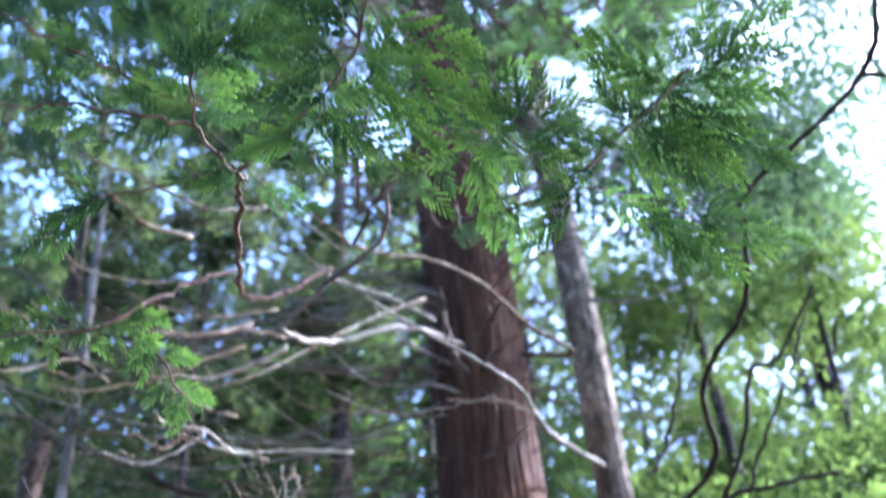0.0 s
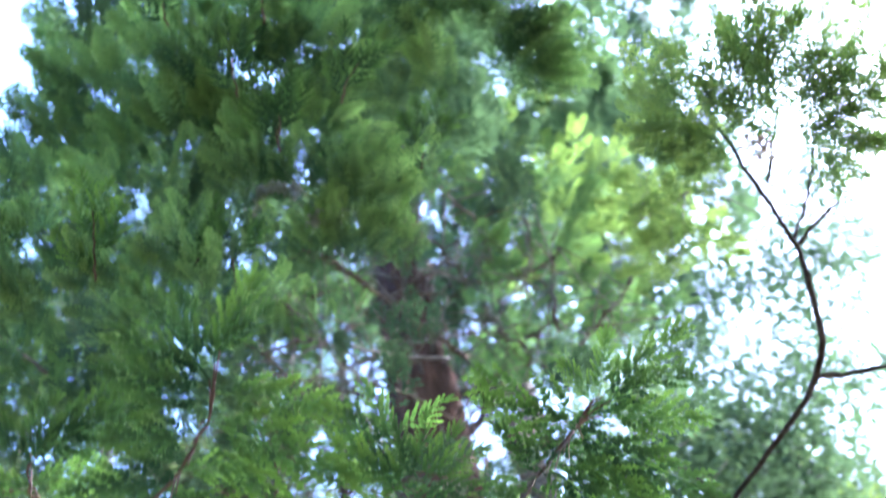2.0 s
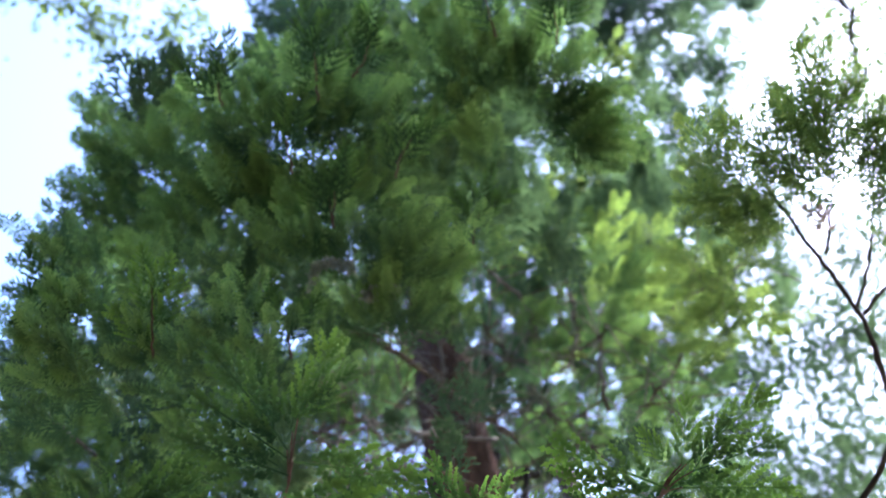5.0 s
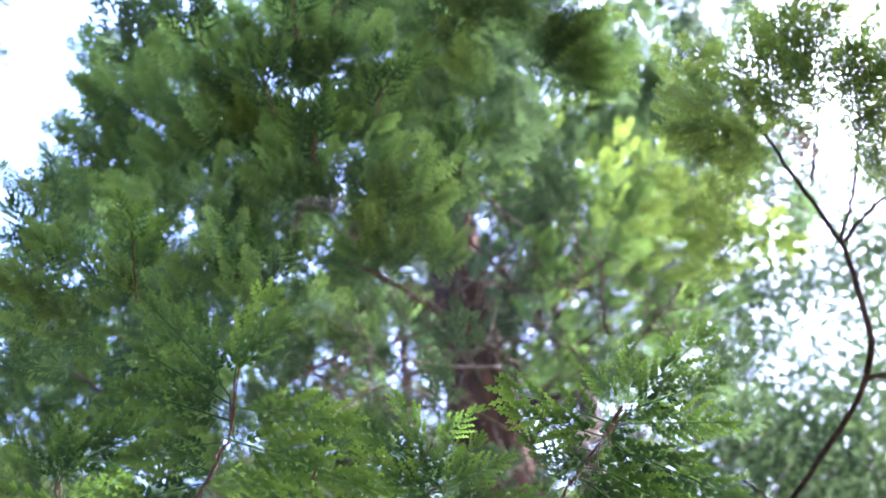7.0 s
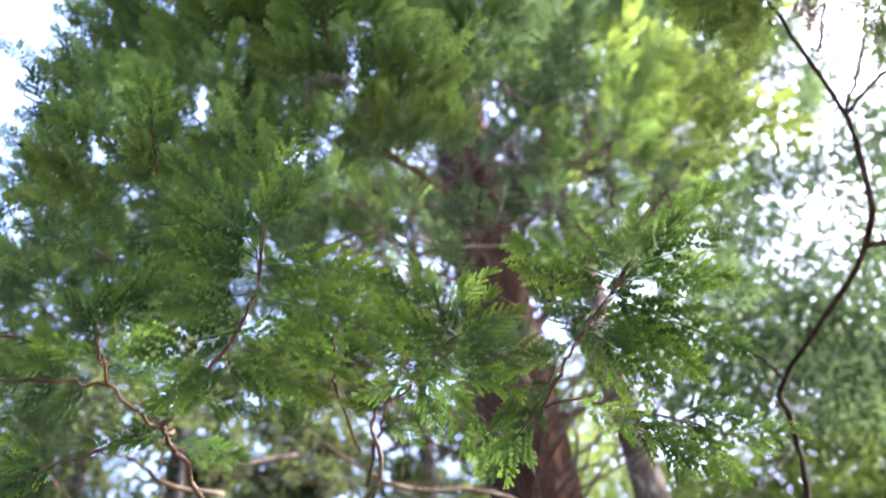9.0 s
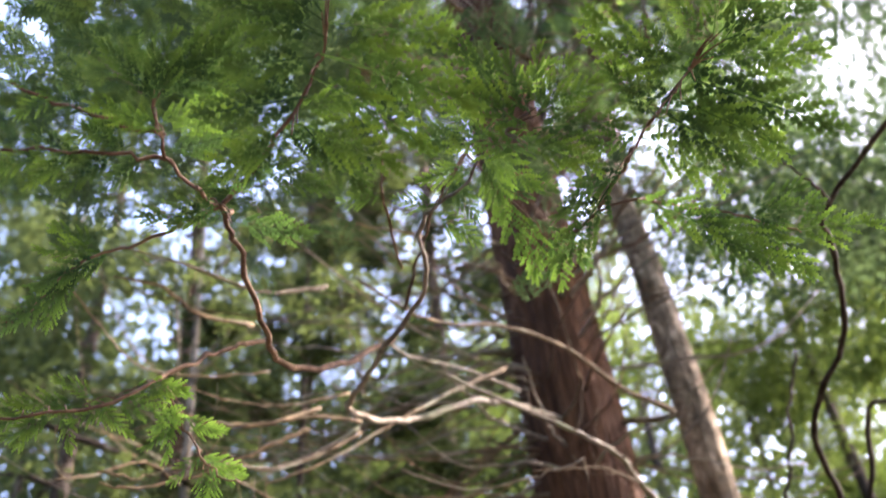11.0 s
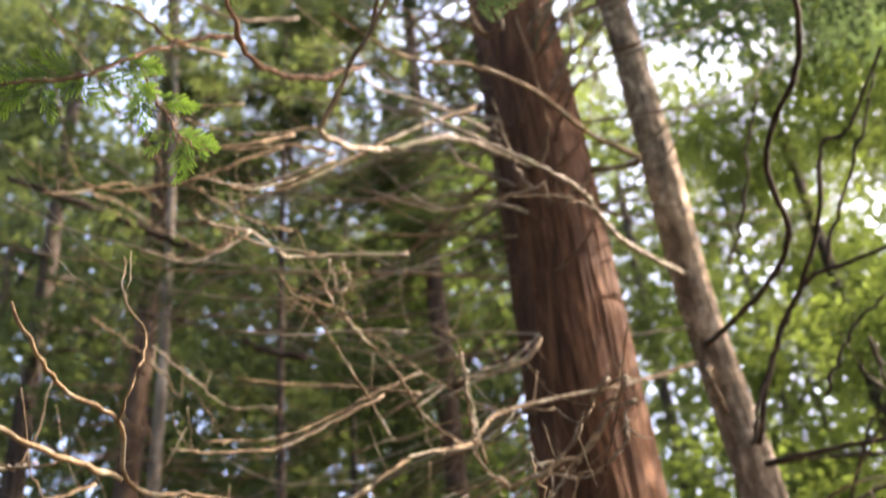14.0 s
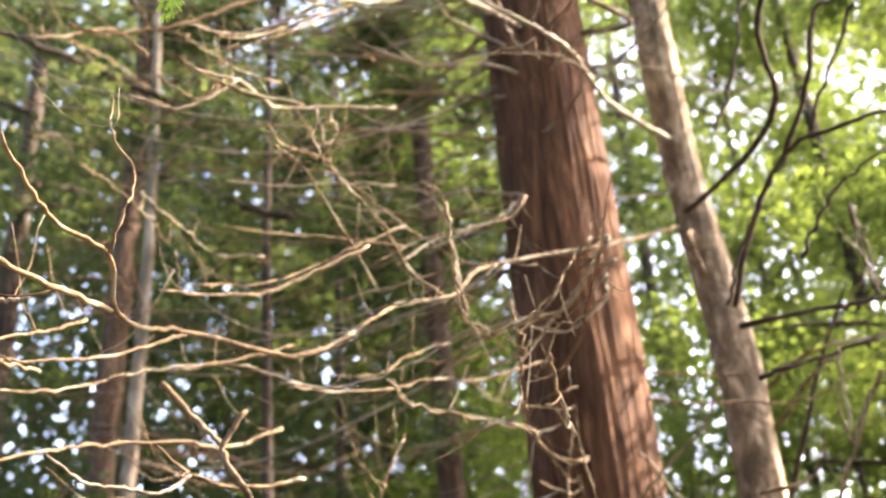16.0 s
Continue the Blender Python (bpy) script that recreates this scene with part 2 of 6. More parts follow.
def spray_shape(seed, pairs, spacing, width, reach, quick=False):
    """A flat cedar spray, 1 long along x: feathered branchlets left and right, each a strap with close, blunt teeth pointing forwards."""
    rng = random.Random(seed)
    tri = []
    bend = rng.uniform(-0.12, 0.12)

    def axis(x):
        return Vector((x, bend * x * x, -0.16 * x * x))

    def tooth(o, d, ln, w, lift):
        if not quick:
            blade(tri, o, d, ln, w, lift)
            return
        side = Vector((-d.y, d.x, 0)) * w
        m = o + d * ln * 0.6 + Vector((0, 0, lift * 0.4))
        e = o + d * ln + Vector((0, 0, lift))
        tri.extend([(o, m - side, e), (o, e, m + side + Vector((0, 0, 0.4 * w)))])

    def feather(o, ang, ln, lift):
        d = Vector((math.cos(ang), math.sin(ang), 0))
        curl = rng.uniform(-0.15, 0.15)
        tooth(o, d, ln, width * 0.75, lift)
        n = max(2, round(ln / spacing))
        for k in range(n):
            q = 0.12 + 0.82 * k / n
            for sg in (-1, 1):
                fl = (0.045 + 0.075 * (1 - q)) * rng.uniform(0.75, 1.2) * min(1, 0.5 + 1.6 * ln) * (spacing / 0.055) ** 0.5 * (1 if quick else 0.56)
                fa = ang + curl * q + sg * (0.62 - 0.16 * q + rng.uniform(-0.10, 0.10))
                p = o + d * ln * min(q + (0.4 * spacing if sg > 0 else 0), 0.97) + Vector((0, 0, lift * q * q))
                tooth(p, Vector((math.cos(fa), math.sin(fa), 0)), fl, width * rng.uniform(0.8, 1.15), rng.uniform(-0.2, 0.1) * fl)

    for i in range(pairs):
        for sg in (-1, 1):
            s2 = min(0.08 + 0.80 * (i + (0.5 if sg > 0 else 0) + rng.uniform(-0.12, 0.12)) / pairs, 0.93)
            if rng.random() < 0.05:
                continue
            ln = (reach * (1 - s2) ** 0.8 + 0.10) * min(1, 0.6 + 1.9 * s2) * rng.uniform(0.75, 1.15)
            feather(axis(s2), sg * ((0.72 if quick else 0.66) - 0.24 * s2 + rng.uniform(-0.10, 0.10)) + 2 * bend * s2, ln, rng.uniform(-0.22, 0.06) * ln)
    feather(axis(0.76), 2 * bend, 0.26, -0.03)
    for i in range(2 if quick else 8):
        k = 2 if quick else 8
        a, b = axis(i / k), axis((i + 1) / k)
        w = Vector((0, 0.007, 0.002))
        tri += [(a - w, b - w, b + w), (a - w, b + w, a + w)]
    return np.array([[c[:] for c in t] for t in tri]).reshape(-1, 3)


def frond_shape(seed, pairs, fingers, width, sub=True, reach=0.52):
    """A simpler spray for foliage further off: triangles of small pointed leaflets along forked branchlets."""
    rng = random.Random(seed)
    tri = []

    def leaflet(o, d, ln, w, lift):
        side = Vector((-d.y, d.x, 0))
        a, b = o, o + d * ln + Vector((0, 0, lift))
        m1 = o + d * ln * 0.5 + Vector((0, 0, lift * 0.4))
        tri.append((a, m1 - side * w, b))
        tri.append((a, b, m1 + side * w + Vector((0, 0, w * 0.5))))

    def droop(x):
        return -0.18 * x * x

    for i in range(pairs):
        s = 0.06 + 0.9 * i / pairs
        for sg in (-1, 1):
            s2 = min(s + rng.uniform(0, 0.07), 1)
            ln = (reach * (1 - s2) ** 0.75 + 0.10) * min(1, 0.45 + 2.2 * s2) * rng.uniform(0.75, 1.2)
            ang = sg * (0.80 - 0.32 * s2 + rng.uniform(-0.10, 0.10))
            o = Vector((s2, 0, droop(s2)))
            d = Vector((math.cos(ang), math.sin(ang), 0))
            lift = rng.uniform(-0.10, 0.04) * ln
            if not sub:
                leaflet(o, d, ln, width * 1.9, lift)
                continue
            leaflet(o, d, ln, width * 0.7, lift)
            for k in range(fingers):
                q = 0.15 + 0.8 * k / fingers
                fs = 1 if k % 2 else -1
                fl = ln * (0.40 * (1 - q) + 0.20) * rng.uniform(0.7, 1.2)
                fa = ang + fs * (0.55 + rng.uniform(-0.12, 0.12))
                leaflet(o + d * ln * q + Vector((0, 0, lift * q)), Vector((math.cos(fa), math.sin(fa), 0)), fl, width, rng.uniform(-0.08, 0.05) * fl)
    leaflet(Vector((0.85, 0, droop(0.85))), Vector((1, 0, 0)), 0.18, width, -0.03)
    return np.array([[c[:] for c in t] for t in tri]).reshape(-1, 3)


NEAR = [spray_shape(10 + i, 6, 0.062, 0.0160, 0.40) for i in range(9)]
PLUME = [spray_shape(90 + i, 7, 0.16, 0.019, 0.31, True) for i in range(8)]
MID = [frond_shape(30 + i, 7, 4, 0.025) for i in range(6)]
FAR = [frond_shape(50 + i, 4, 0, 0.040, False) for i in range(6)]
SPRIG = [frond_shape(70 + i, 1, 0, 0.075, False, 0.62) for i in range(6)]
LEAF = [np.array([(0, 0, 0), (0.5, -0.28, 0.05), (1, 0, -0.1), (0, 0, 0), (1, 0, -0.1), (0.5, 0.28, 0.06)], float)]


def frames_of(dirs, normals):
    x = dirs / np.linalg.norm(dirs, axis=1, keepdims=True)
    y = np.cross(normals, x)
    y /= np.linalg.norm(y, axis=1, keepdims=True) + 1e-9
    z = np.cross(x, y)
    return np.stack([x, y, z], 2)


def scatter(shapes, at, dirs, normals, size, rng):
    """Copies of the shapes laid at the places, joined: vertices and triangles."""
    f = frames_of(dirs, normals)
    which = rng.integers(0, len(shapes), len(at))
    out = []
    for k, sh in enumerate(shapes):
        i = np.where(which == k)[0]
        if len(i):
            v = np.einsum("nij,vj->nvi", f[i], sh) * size[i, None, None] + at[i, None, :]
            out.append(v.reshape(-1, 3))
    v = np.concatenate(out)
    return v, np.arange(len(v)).reshape(-1, 3)


def clump(rng, blobs, per_m2, lean, spread=0.8, size=(0.14, 0.26), face=(0, 0.45, 0.9), shapes=None, flat=0.75):
    """Foliage over a set of round boughs (x, y, z, radius): sprays sit on and in each one and point outwards and along lean."""
    at, ds, ns, sz = [], [], [], []
    for x, y, z, r in blobs:
        k = int(per_m2 * 12.6 * r * r)
        u = rng.normal(size=(k, 3))
        u /= np.linalg.norm(u, axis=1, keepdims=True)
        rad = r * rng.uniform(0.15, 1.0, (k, 1)) ** 0.6
        lumps = 0.72 + 0.28 * np.sin(u[:, :1] * 7 + x * 9) * np.sin(u[:, 1:2] * 6 + y * 7) + 0.15 * np.sin(u[:, 2:3] * 11 + z * 5)
        at.append(np.array([x, y, z]) + u * rad * lumps * np.array([1, 1, flat]))
        ds.append(u * spread + np.array(lean) + rng.normal(size=(k, 3)) * 0.38)
        ns.append(np.array(face) + rng.normal(size=(k, 3)) * 0.45)
        sz.append(rng.uniform(*size, k))
    return scatter(shapes or MID, np.concatenate(at), np.concatenate(ds), np.concatenate(ns), np.concatenate(sz), rng)


def bough_ends(rng, ends, count, face=(0, 0.45, 0.9), wide=0.55, shapes=None):
    """Bough ends (foot, tip): flat sprays set left and right along each axle, wide at the foot and narrow at the tip, in loose layers."""
    at, ds, ns, sz, end_light = [], [], [], [], []
    for foot, tip in ends:
        foot, tip = np.array(foot), np.array(tip)
        ax = tip - foot
        ln = np.linalg.norm(ax)
        ax = ax / ln
        n = max(6, int(count * rng.uniform(0.8, 1.2)))
        t = np.linspace(0, 1, n)[:, None]
        nn = np.array(face) + rng.normal(size=3) * 0.22
        side = np.cross(nn, ax)
        side /= np.linalg.norm(side)
        sg = np.where(np.arange(n) % 2, 1.0, -1.0)[:, None]
        up = np.cross(ax, side)
        at.append(foot + ax * t * ln * 0.66 + up * rng.normal(size=(n, 1)) * 0.05 + side * rng.normal(size=(n, 1)) * 0.02)
        ds.append(ax * (0.75 + 0.6 * t) + side * sg * rng.uniform(0.45, 0.95, (n, 1)) * (1.05 - 0.9 * t ** 2) + rng.normal(size=(n, 3)) * 0.10)
        ns.append(nn + rng.normal(size=(n, 3)) * 0.28)
        end_light.append(t[:, 0])
        sz.append((wide * ln + 0.05) * (1.05 - 0.35 * t[:, 0]) * rng.uniform(0.75, 1.2, n))
    shapes = shapes or PLUME
    at, ds, ns, sz, end_light = np.concatenate(at), np.concatenate(ds), np.concatenate(ns), np.concatenate(sz), np.concatenate(end_light)
    f = frames_of(ds, ns)
    which = rng.integers(0, len(shapes), len(at))
    verts, growth_light = [], []
    for k, sh in enumerate(shapes):
        i = np.where(which == k)[0]
        if len(i):
            verts.append((np.einsum("nij,vj->nvi", f[i], sh) * sz[i, None, None] + at[i, None, :]).reshape(-1, 3))
            # bough feet dark and ends light: crown shading put into the leaf tone
            growth_light.append((0.6 * (sh[:, 0] + 4.7 * np.abs(sh[:, 1]))[None, :] + 0.8 * end_light[i, None]).ravel())
    v = np.concatenate(verts)
    return v, np.arange(len(v)).reshape(-1, 3), np.concatenate(growth_light)


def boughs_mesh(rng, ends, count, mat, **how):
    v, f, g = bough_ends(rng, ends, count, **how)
    return mesh_of("bough_foliage", v, f, mat, growth_light=g)


def plumes(rng, tufts, count, lean, size=(0.16, 0.30), face=(0, 0.45, 0.9), shapes=None, long=1.5, loose=1.0):
    """Foliage in pointed plumes (x, y, z, radius): sprays along a short axle, wide at the foot and narrow at the tip."""
    at, ds, ns, sz = [], [], [], []
    for x, y, z, r in tufts:
        for k in range(max(3, round(r * 14 * loose))):
            ax = np.array(lean) + rng.normal(size=3) * 0.26
            ax /= np.linalg.norm(ax)
            c = np.array([x, y, z]) + rng.normal(size=3) * r * np.array([0.80, 0.55, 0.50]) * loose
            n = int(count * rng.uniform(0.7, 1.2))
            t = rng.uniform(0, 1, (n, 1))
            u = np.cross(ax, rng.normal(size=(n, 3)))
            u /= np.linalg.norm(u, axis=1, keepdims=True)
            ln = long * r * rng.uniform(0.6, 1.0)
            at.append(c + ax * (t - 0.5) * ln + u * r * 0.06 * (1 - t))
            ds.append(ax * (0.9 + 0.6 * t) + u * (0.62 - 0.5 * t) + rng.normal(size=(n, 3)) * 0.09)
            ns.append(np.array(face) + rng.normal(size=(n, 3)) * 0.22)
            sz.append(rng.uniform(*size, n) * (1.25 - 0.80 * t[:, 0]))
    return scatter(shapes or MID, np.concatenate(at), np.concatenate(ds), np.concatenate(ns), np.concatenate(sz), rng)


def dress(parent, pts, start, count, size, rng, spread=0.8, normal=(0.0, 0.42, 0.9), name="spray", meshes=None):
    """Flat sprays along the outer part of a stem, left and right of it, each a piece of its own."""
    line = smooth_line(pts, 12)
    for i in range(count):
        s = start + (1 - start) * (i / max(count - 1, 1))
        k = min(int(s * (len(line) - 1)), len(line) - 2)
        q = line[k]
        tan = (line[k + 1] - line[k]).normalized()
        nn = (Vector(normal) + Vector([rng.gauss(0, 0.13) for _ in range(3)])).normalized()
        side = nn.cross(tan).normalized() * (1 if i % 2 else -1)
        d = (tan * rng.uniform(0.8, 1.1) + side * spread * rng.uniform(0.7, 1.2) * (1 - 0.75 * s ** 3) + Vector((0, 0, rng.uniform(-0.2, 0.12)))).normalized()
        y = nn.cross(d).normalized()
        z = d.cross(y)
        ln = size * (1.1 - 0.25 * s) * rng.uniform(0.8, 1.2)
        m = Matrix.Translation(q + nn * 0.006) @ Matrix((d, y, z)).transposed().to_4x4() @ Matrix.Diagonal((ln, ln, ln, 1))
        part(name, rng.choice(meshes or (FRESHLIT if s > 0.85 or (s > 0.5 and rng.random() < 0.42 * s) else SPRAYS)), parent, m=m)


def hang_sprays(parent, rows, rng, normal=(0.0, 0.42, 0.9), grow=1.0, fresh_lit=0.5, double=0.3):
    """Flat sprays, each from its foot on a twig to its tip, with a smaller one half under it."""
    for foot, tip in rows:
        for under in (0, 1) if rng.random() < double else (0,):
            o, e = Vector(foot), Vector(tip)
            d = (e - o).normalized()
            ln = (e - o).length * grow * (1.06 if not under else rng.uniform(0.7, 0.95))
            nn = (Vector(normal) + Vector([rng.gauss(0, 0.16 + 0.1 * under) for _ in range(3)])).normalized()
            y = nn.cross(d).normalized()
            if under:
                d = (d + y * rng.uniform(-0.5, 0.5)).normalized()
                y = nn.cross(d).normalized()
                o = o + nn * rng.uniform(0.02, 0.06)
            m = Matrix.Translation(o) @ Matrix((d, y, d.cross(y))).transposed().to_4x4() @ Matrix.Diagonal((ln, ln, ln, 1))
            part("spray", rng.choice(FRESHLIT if rng.random() < (fresh_lit, 0.15)[under] else SPRAYS), parent, m=m)


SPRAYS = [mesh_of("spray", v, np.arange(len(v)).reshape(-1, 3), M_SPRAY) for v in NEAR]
FRESHLIT = [mesh_of("spray", v, np.arange(len(v)).reshape(-1, 3), M_FRESHLIT) for v in NEAR]

# ---- ground ----
gx = np.linspace(-1, 1, 81)
gv = [(400 * x * abs(x) ** 1.5, 400 * y * abs(y) ** 1.5, 0) for y in gx for x in gx]
gv = [(x, y, 0.10 * noise.noise(Vector((x * 0.5, y * 0.5, 0))) * min(1, 10 / (1 + abs(x) + abs(y)))) for x, y, z in gv]
gf = [(j * 81 + i, j * 81 + i + 1, j * 81 + i + 82, j * 81 + i + 81) for j in range(80) for i in range(80)]
tagged(new("ground", mesh_of("ground", gv, gf, M_FLOOR, True)), "brown leaf-littered forest floor with moss", "ground", kind="structure")

rng = np.random.default_rng(7)
rnd = random.Random(5)

# ---- the large red-barked cedar ----
cedar = thing("cedar_tree", (0.90, 5.72, 0), "tall cedar with red fibrous bark and drooping dead lower branches", "tree")
part("trunk", trunk_mesh("trunk", [(0.90, 5.72, -0.1), (0.88, 5.7, 3), (0.89, 5.7, 6), (0.84, 5.7, 9), (0.86, 5.75, 13), (0.95, 5.8, 18), (1.0, 5.8, 23)],
     [0.335, 0.315, 0.29, 0.255, 0.20, 0.13, 0.04], M_RED, 170, 340, 0.024, 38, 0.35, 1), cedar, "red-brown stringy bark in long ridges")

HIGH = []
HIGH += [(0.96, 2.40, 12.74, 0.45), (1.52, 2.59, 12.64, 0.65), (2.33, 3.12, 12.37, 0.6), (3.06, 2.92, 12.25, 0.65)]
HIGH += [(3.23, 3.39, 10.95, 0.45), (3.43, 2.54, 14.37, 0.7), (0.11, 2.63, 10.64, 0.5), (4.15, 3.18, 12.91, 0.4)]
HIGH += [(2.37, 2.34, 15.66, 0.8), (0.43, 2.61, 9.59, 0.55), (-0.32, 2.73, 10.59, 0.4), (-1.58, 2.93, 9.25, 0.25)]
HIGH += [(2.51, 3.75, 9.89, 0.25)]
part("upper_foliage", mesh_of("upper_foliage", *clump(rng, HIGH, 52, (0, -0.1, 0.5), shapes=FAR, size=(0.16, 0.34)), M_CEDARHIGH), cedar, "bluish-green upper crown against the sky", "stuff")

FRONT = []
FRONT += [((-0.08, 1.74, 5.63), (-0.11, 1.32, 5.70)), ((-0.01, 1.75, 5.63), (0.04, 1.37, 5.69)), ((0.03, 1.72, 5.65), (0.24, 1.44, 5.67)), ((-0.22, 1.72, 5.63), (-0.33, 1.41, 5.64)), ((-0.32, 1.85, 5.72), (-0.47, 1.46, 5.76))]
FRONT += [((0.10, 1.89, 5.57), (0.34, 1.60, 5.60)), ((0.10, 1.89, 5.57), (0.29, 1.77, 5.52)), ((-0.53, 1.99, 5.84), (-0.70, 1.62, 5.86)), ((-0.64, 2.00, 6.04), (-0.89, 1.61, 6.04)), ((-0.72, 2.24, 6.01), (-1.03, 1.86, 6.00))]
FRONT += [((-0.03, 1.98, 5.22), (-0.15, 1.71, 5.25)), ((0.08, 1.99, 5.22), (0.04, 1.71, 5.26)), ((0.20, 2.00, 5.22), (0.31, 1.75, 5.25)), ((0.23, 2.06, 5.18), (0.43, 1.81, 5.21)), ((-0.28, 1.97, 5.49), (-0.41, 1.62, 5.54))]
FRONT += [((-0.16, 1.95, 5.52), (-0.23, 1.66, 5.55)), ((0.33, 2.32, 5.24), (0.41, 2.08, 5.29)), ((0.21, 2.20, 5.09), (0.23, 1.91, 5.16)), ((0.01, 1.96, 5.53), (0.11, 1.70, 5.55)), ((-0.10, 1.96, 5.52), (-0.09, 1.68, 5.55))]
FRONT += [((-0.42, 2.09, 5.69), (-0.65, 1.85, 5.66)), ((-0.46, 2.12, 5.43), (-0.75, 1.87, 5.39)), ((0.61, 1.76, 6.11), (0.34, 1.36, 6.17)), ((0.66, 1.75, 6.11), (0.56, 1.31, 6.18)), ((0.72, 1.75, 6.11), (0.72, 1.30, 6.16))]
FRONT += [((0.78, 1.75, 6.10), (0.91, 1.35, 6.12)), ((0.86, 1.82, 6.06), (1.07, 1.45, 6.05)), ((0.91, 1.84, 6.04), (1.17, 1.65, 5.96)), ((0.85, 1.88, 6.03), (1.23, 1.76, 5.89)), ((0.62, 1.92, 6.04), (0.49, 1.63, 6.07))]
FRONT += [((0.70, 2.00, 5.99), (0.55, 1.74, 6.02)), ((0.41, 2.13, 5.95), (0.31, 1.79, 6.01)), ((0.41, 2.05, 5.99), (0.42, 1.67, 6.06))]
REAR = []
REAR += [((0.33, 1.98, 6.91), (0.19, 1.57, 6.95)), ((0.23, 1.89, 6.94), (-0.02, 1.50, 6.96)), ((0.51, 1.81, 6.96), (0.38, 1.42, 6.99)), ((0.12, 1.88, 6.94), (-0.14, 1.54, 6.94)), ((-0.11, 1.96, 6.90), (-0.28, 1.60, 6.91))]
REAR += [((-0.27, 1.99, 6.88), (-0.55, 1.73, 6.83)), ((0.68, 1.82, 6.95), (0.59, 1.47, 6.96)), ((0.37, 2.16, 6.83), (0.23, 1.80, 6.87)), ((0.04, 2.13, 6.84), (-0.09, 1.77, 6.87)), ((-0.61, 2.19, 6.74), (-0.74, 1.81, 6.77))]
REAR += [((0.48, 2.12, 6.84), (0.62, 1.73, 6.88)), ((0.17, 2.44, 6.69), (0.10, 2.09, 6.75)), ((-0.31, 2.38, 6.69), (-0.48, 2.02, 6.73)), ((-0.10, 2.46, 6.67), (-0.29, 2.20, 6.68)), ((-0.59, 2.53, 6.57), (-0.75, 2.22, 6.59))]
REAR += [((-1.10, 2.65, 6.38), (-1.33, 2.28, 6.40)), ((0.20, 2.64, 6.59), (0.18, 2.35, 6.63)), ((-0.75, 2.64, 6.48), (-0.91, 2.33, 6.50)), ((-0.40, 2.79, 6.45), (-0.57, 2.48, 6.49)), ((-0.09, 2.84, 6.46), (-0.19, 2.54, 6.51))]
LOWL = []
LOWL += [((-0.67, 1.90, 4.62), (-0.83, 1.67, 4.57)), ((-0.55, 1.94, 4.63), (-0.75, 1.67, 4.60)), ((-0.71, 2.00, 4.54), (-0.85, 1.77, 4.50)), ((-0.49, 1.95, 4.64), (-0.58, 1.75, 4.62)), ((-0.21, 2.02, 4.66), (-0.25, 1.81, 4.67))]
LOWL += [((-0.07, 2.04, 4.67), (0.02, 1.90, 4.66)), ((-0.12, 1.99, 4.70), (-0.19, 1.81, 4.68)), ((-0.77, 1.87, 4.60), (-0.87, 1.70, 4.54)), ((-0.61, 2.02, 4.56), (-0.74, 1.84, 4.50)), ((-0.41, 2.01, 4.63), (-0.47, 1.81, 4.62))]
LOWL += [((-0.36, 1.96, 4.67), (-0.35, 1.78, 4.67)), ((-0.82, 2.07, 4.44), (-0.92, 1.87, 4.41)), ((-0.27, 1.92, 4.72), (-0.31, 1.70, 4.72)), ((-0.63, 1.83, 4.67), (-0.72, 1.61, 4.65)), ((0.29, 2.17, 5.21), (0.40, 1.96, 5.22))]
LOWL += [((0.41, 2.26, 5.15), (0.42, 2.02, 5.18)), ((0.17, 2.22, 5.17), (0.11, 2.01, 5.18)), ((0.00, 2.24, 5.15), (-0.05, 2.01, 5.17)), ((0.27, 2.01, 5.31), (0.37, 1.79, 5.30)), ((0.07, 2.00, 5.30), (0.06, 1.76, 5.31))]
LOWL += [((-0.13, 1.98, 5.29), (-0.17, 1.73, 5.30)), ((-0.33, 1.99, 5.26), (-0.38, 1.75, 5.25)), ((0.45, 2.04, 5.29), (0.55, 1.80, 5.29)), ((-0.52, 1.99, 5.21), (-0.60, 1.77, 5.19)), ((-0.70, 1.97, 5.17), (-0.86, 1.73, 5.13))]
LOWL += [((-0.87, 1.89, 5.16), (-0.98, 1.67, 5.11)), ((-0.18, 2.41, 5.01), (-0.26, 2.20, 5.02)), ((-0.02, 2.44, 5.01), (-0.07, 2.22, 5.03)), ((0.14, 2.42, 5.04), (0.08, 2.24, 5.04)), ((-0.48, 2.46, 4.91), (-0.59, 2.26, 4.90))]
LOWL += [((-0.85, 2.37, 4.86), (-0.95, 2.20, 4.81))]
SUNLIT = []
SUNLIT += [((1.26, 3.16, 7.09), (1.53, 2.76, 7.14)), ((1.37, 3.24, 7.02), (1.81, 2.86, 7.01)), ((1.55, 3.27, 6.97), (2.03, 2.93, 6.90)), ((1.79, 3.32, 6.87), (2.21, 3.07, 6.75)), ((1.96, 3.31, 6.82), (2.45, 3.12, 6.62))]
SUNLIT += [((1.12, 2.97, 7.22), (0.94, 2.71, 7.27)), ((1.38, 3.49, 6.87), (1.70, 3.29, 6.79)), ((1.27, 3.03, 7.17), (1.16, 2.67, 7.25)), ((1.63, 3.02, 7.09), (1.81, 2.70, 7.10)), ((1.45, 3.02, 7.13), (1.55, 2.62, 7.20))]
SUNLIT += [((1.06, 3.22, 7.09), (1.26, 2.95, 7.10)), ((0.96, 3.02, 7.22), (0.81, 2.75, 7.26)), ((1.80, 3.44, 6.78), (2.04, 3.32, 6.66)), ((1.26, 3.46, 6.91), (1.08, 3.22, 6.97)), ((0.87, 3.21, 7.12), (1.01, 2.92, 7.15))]
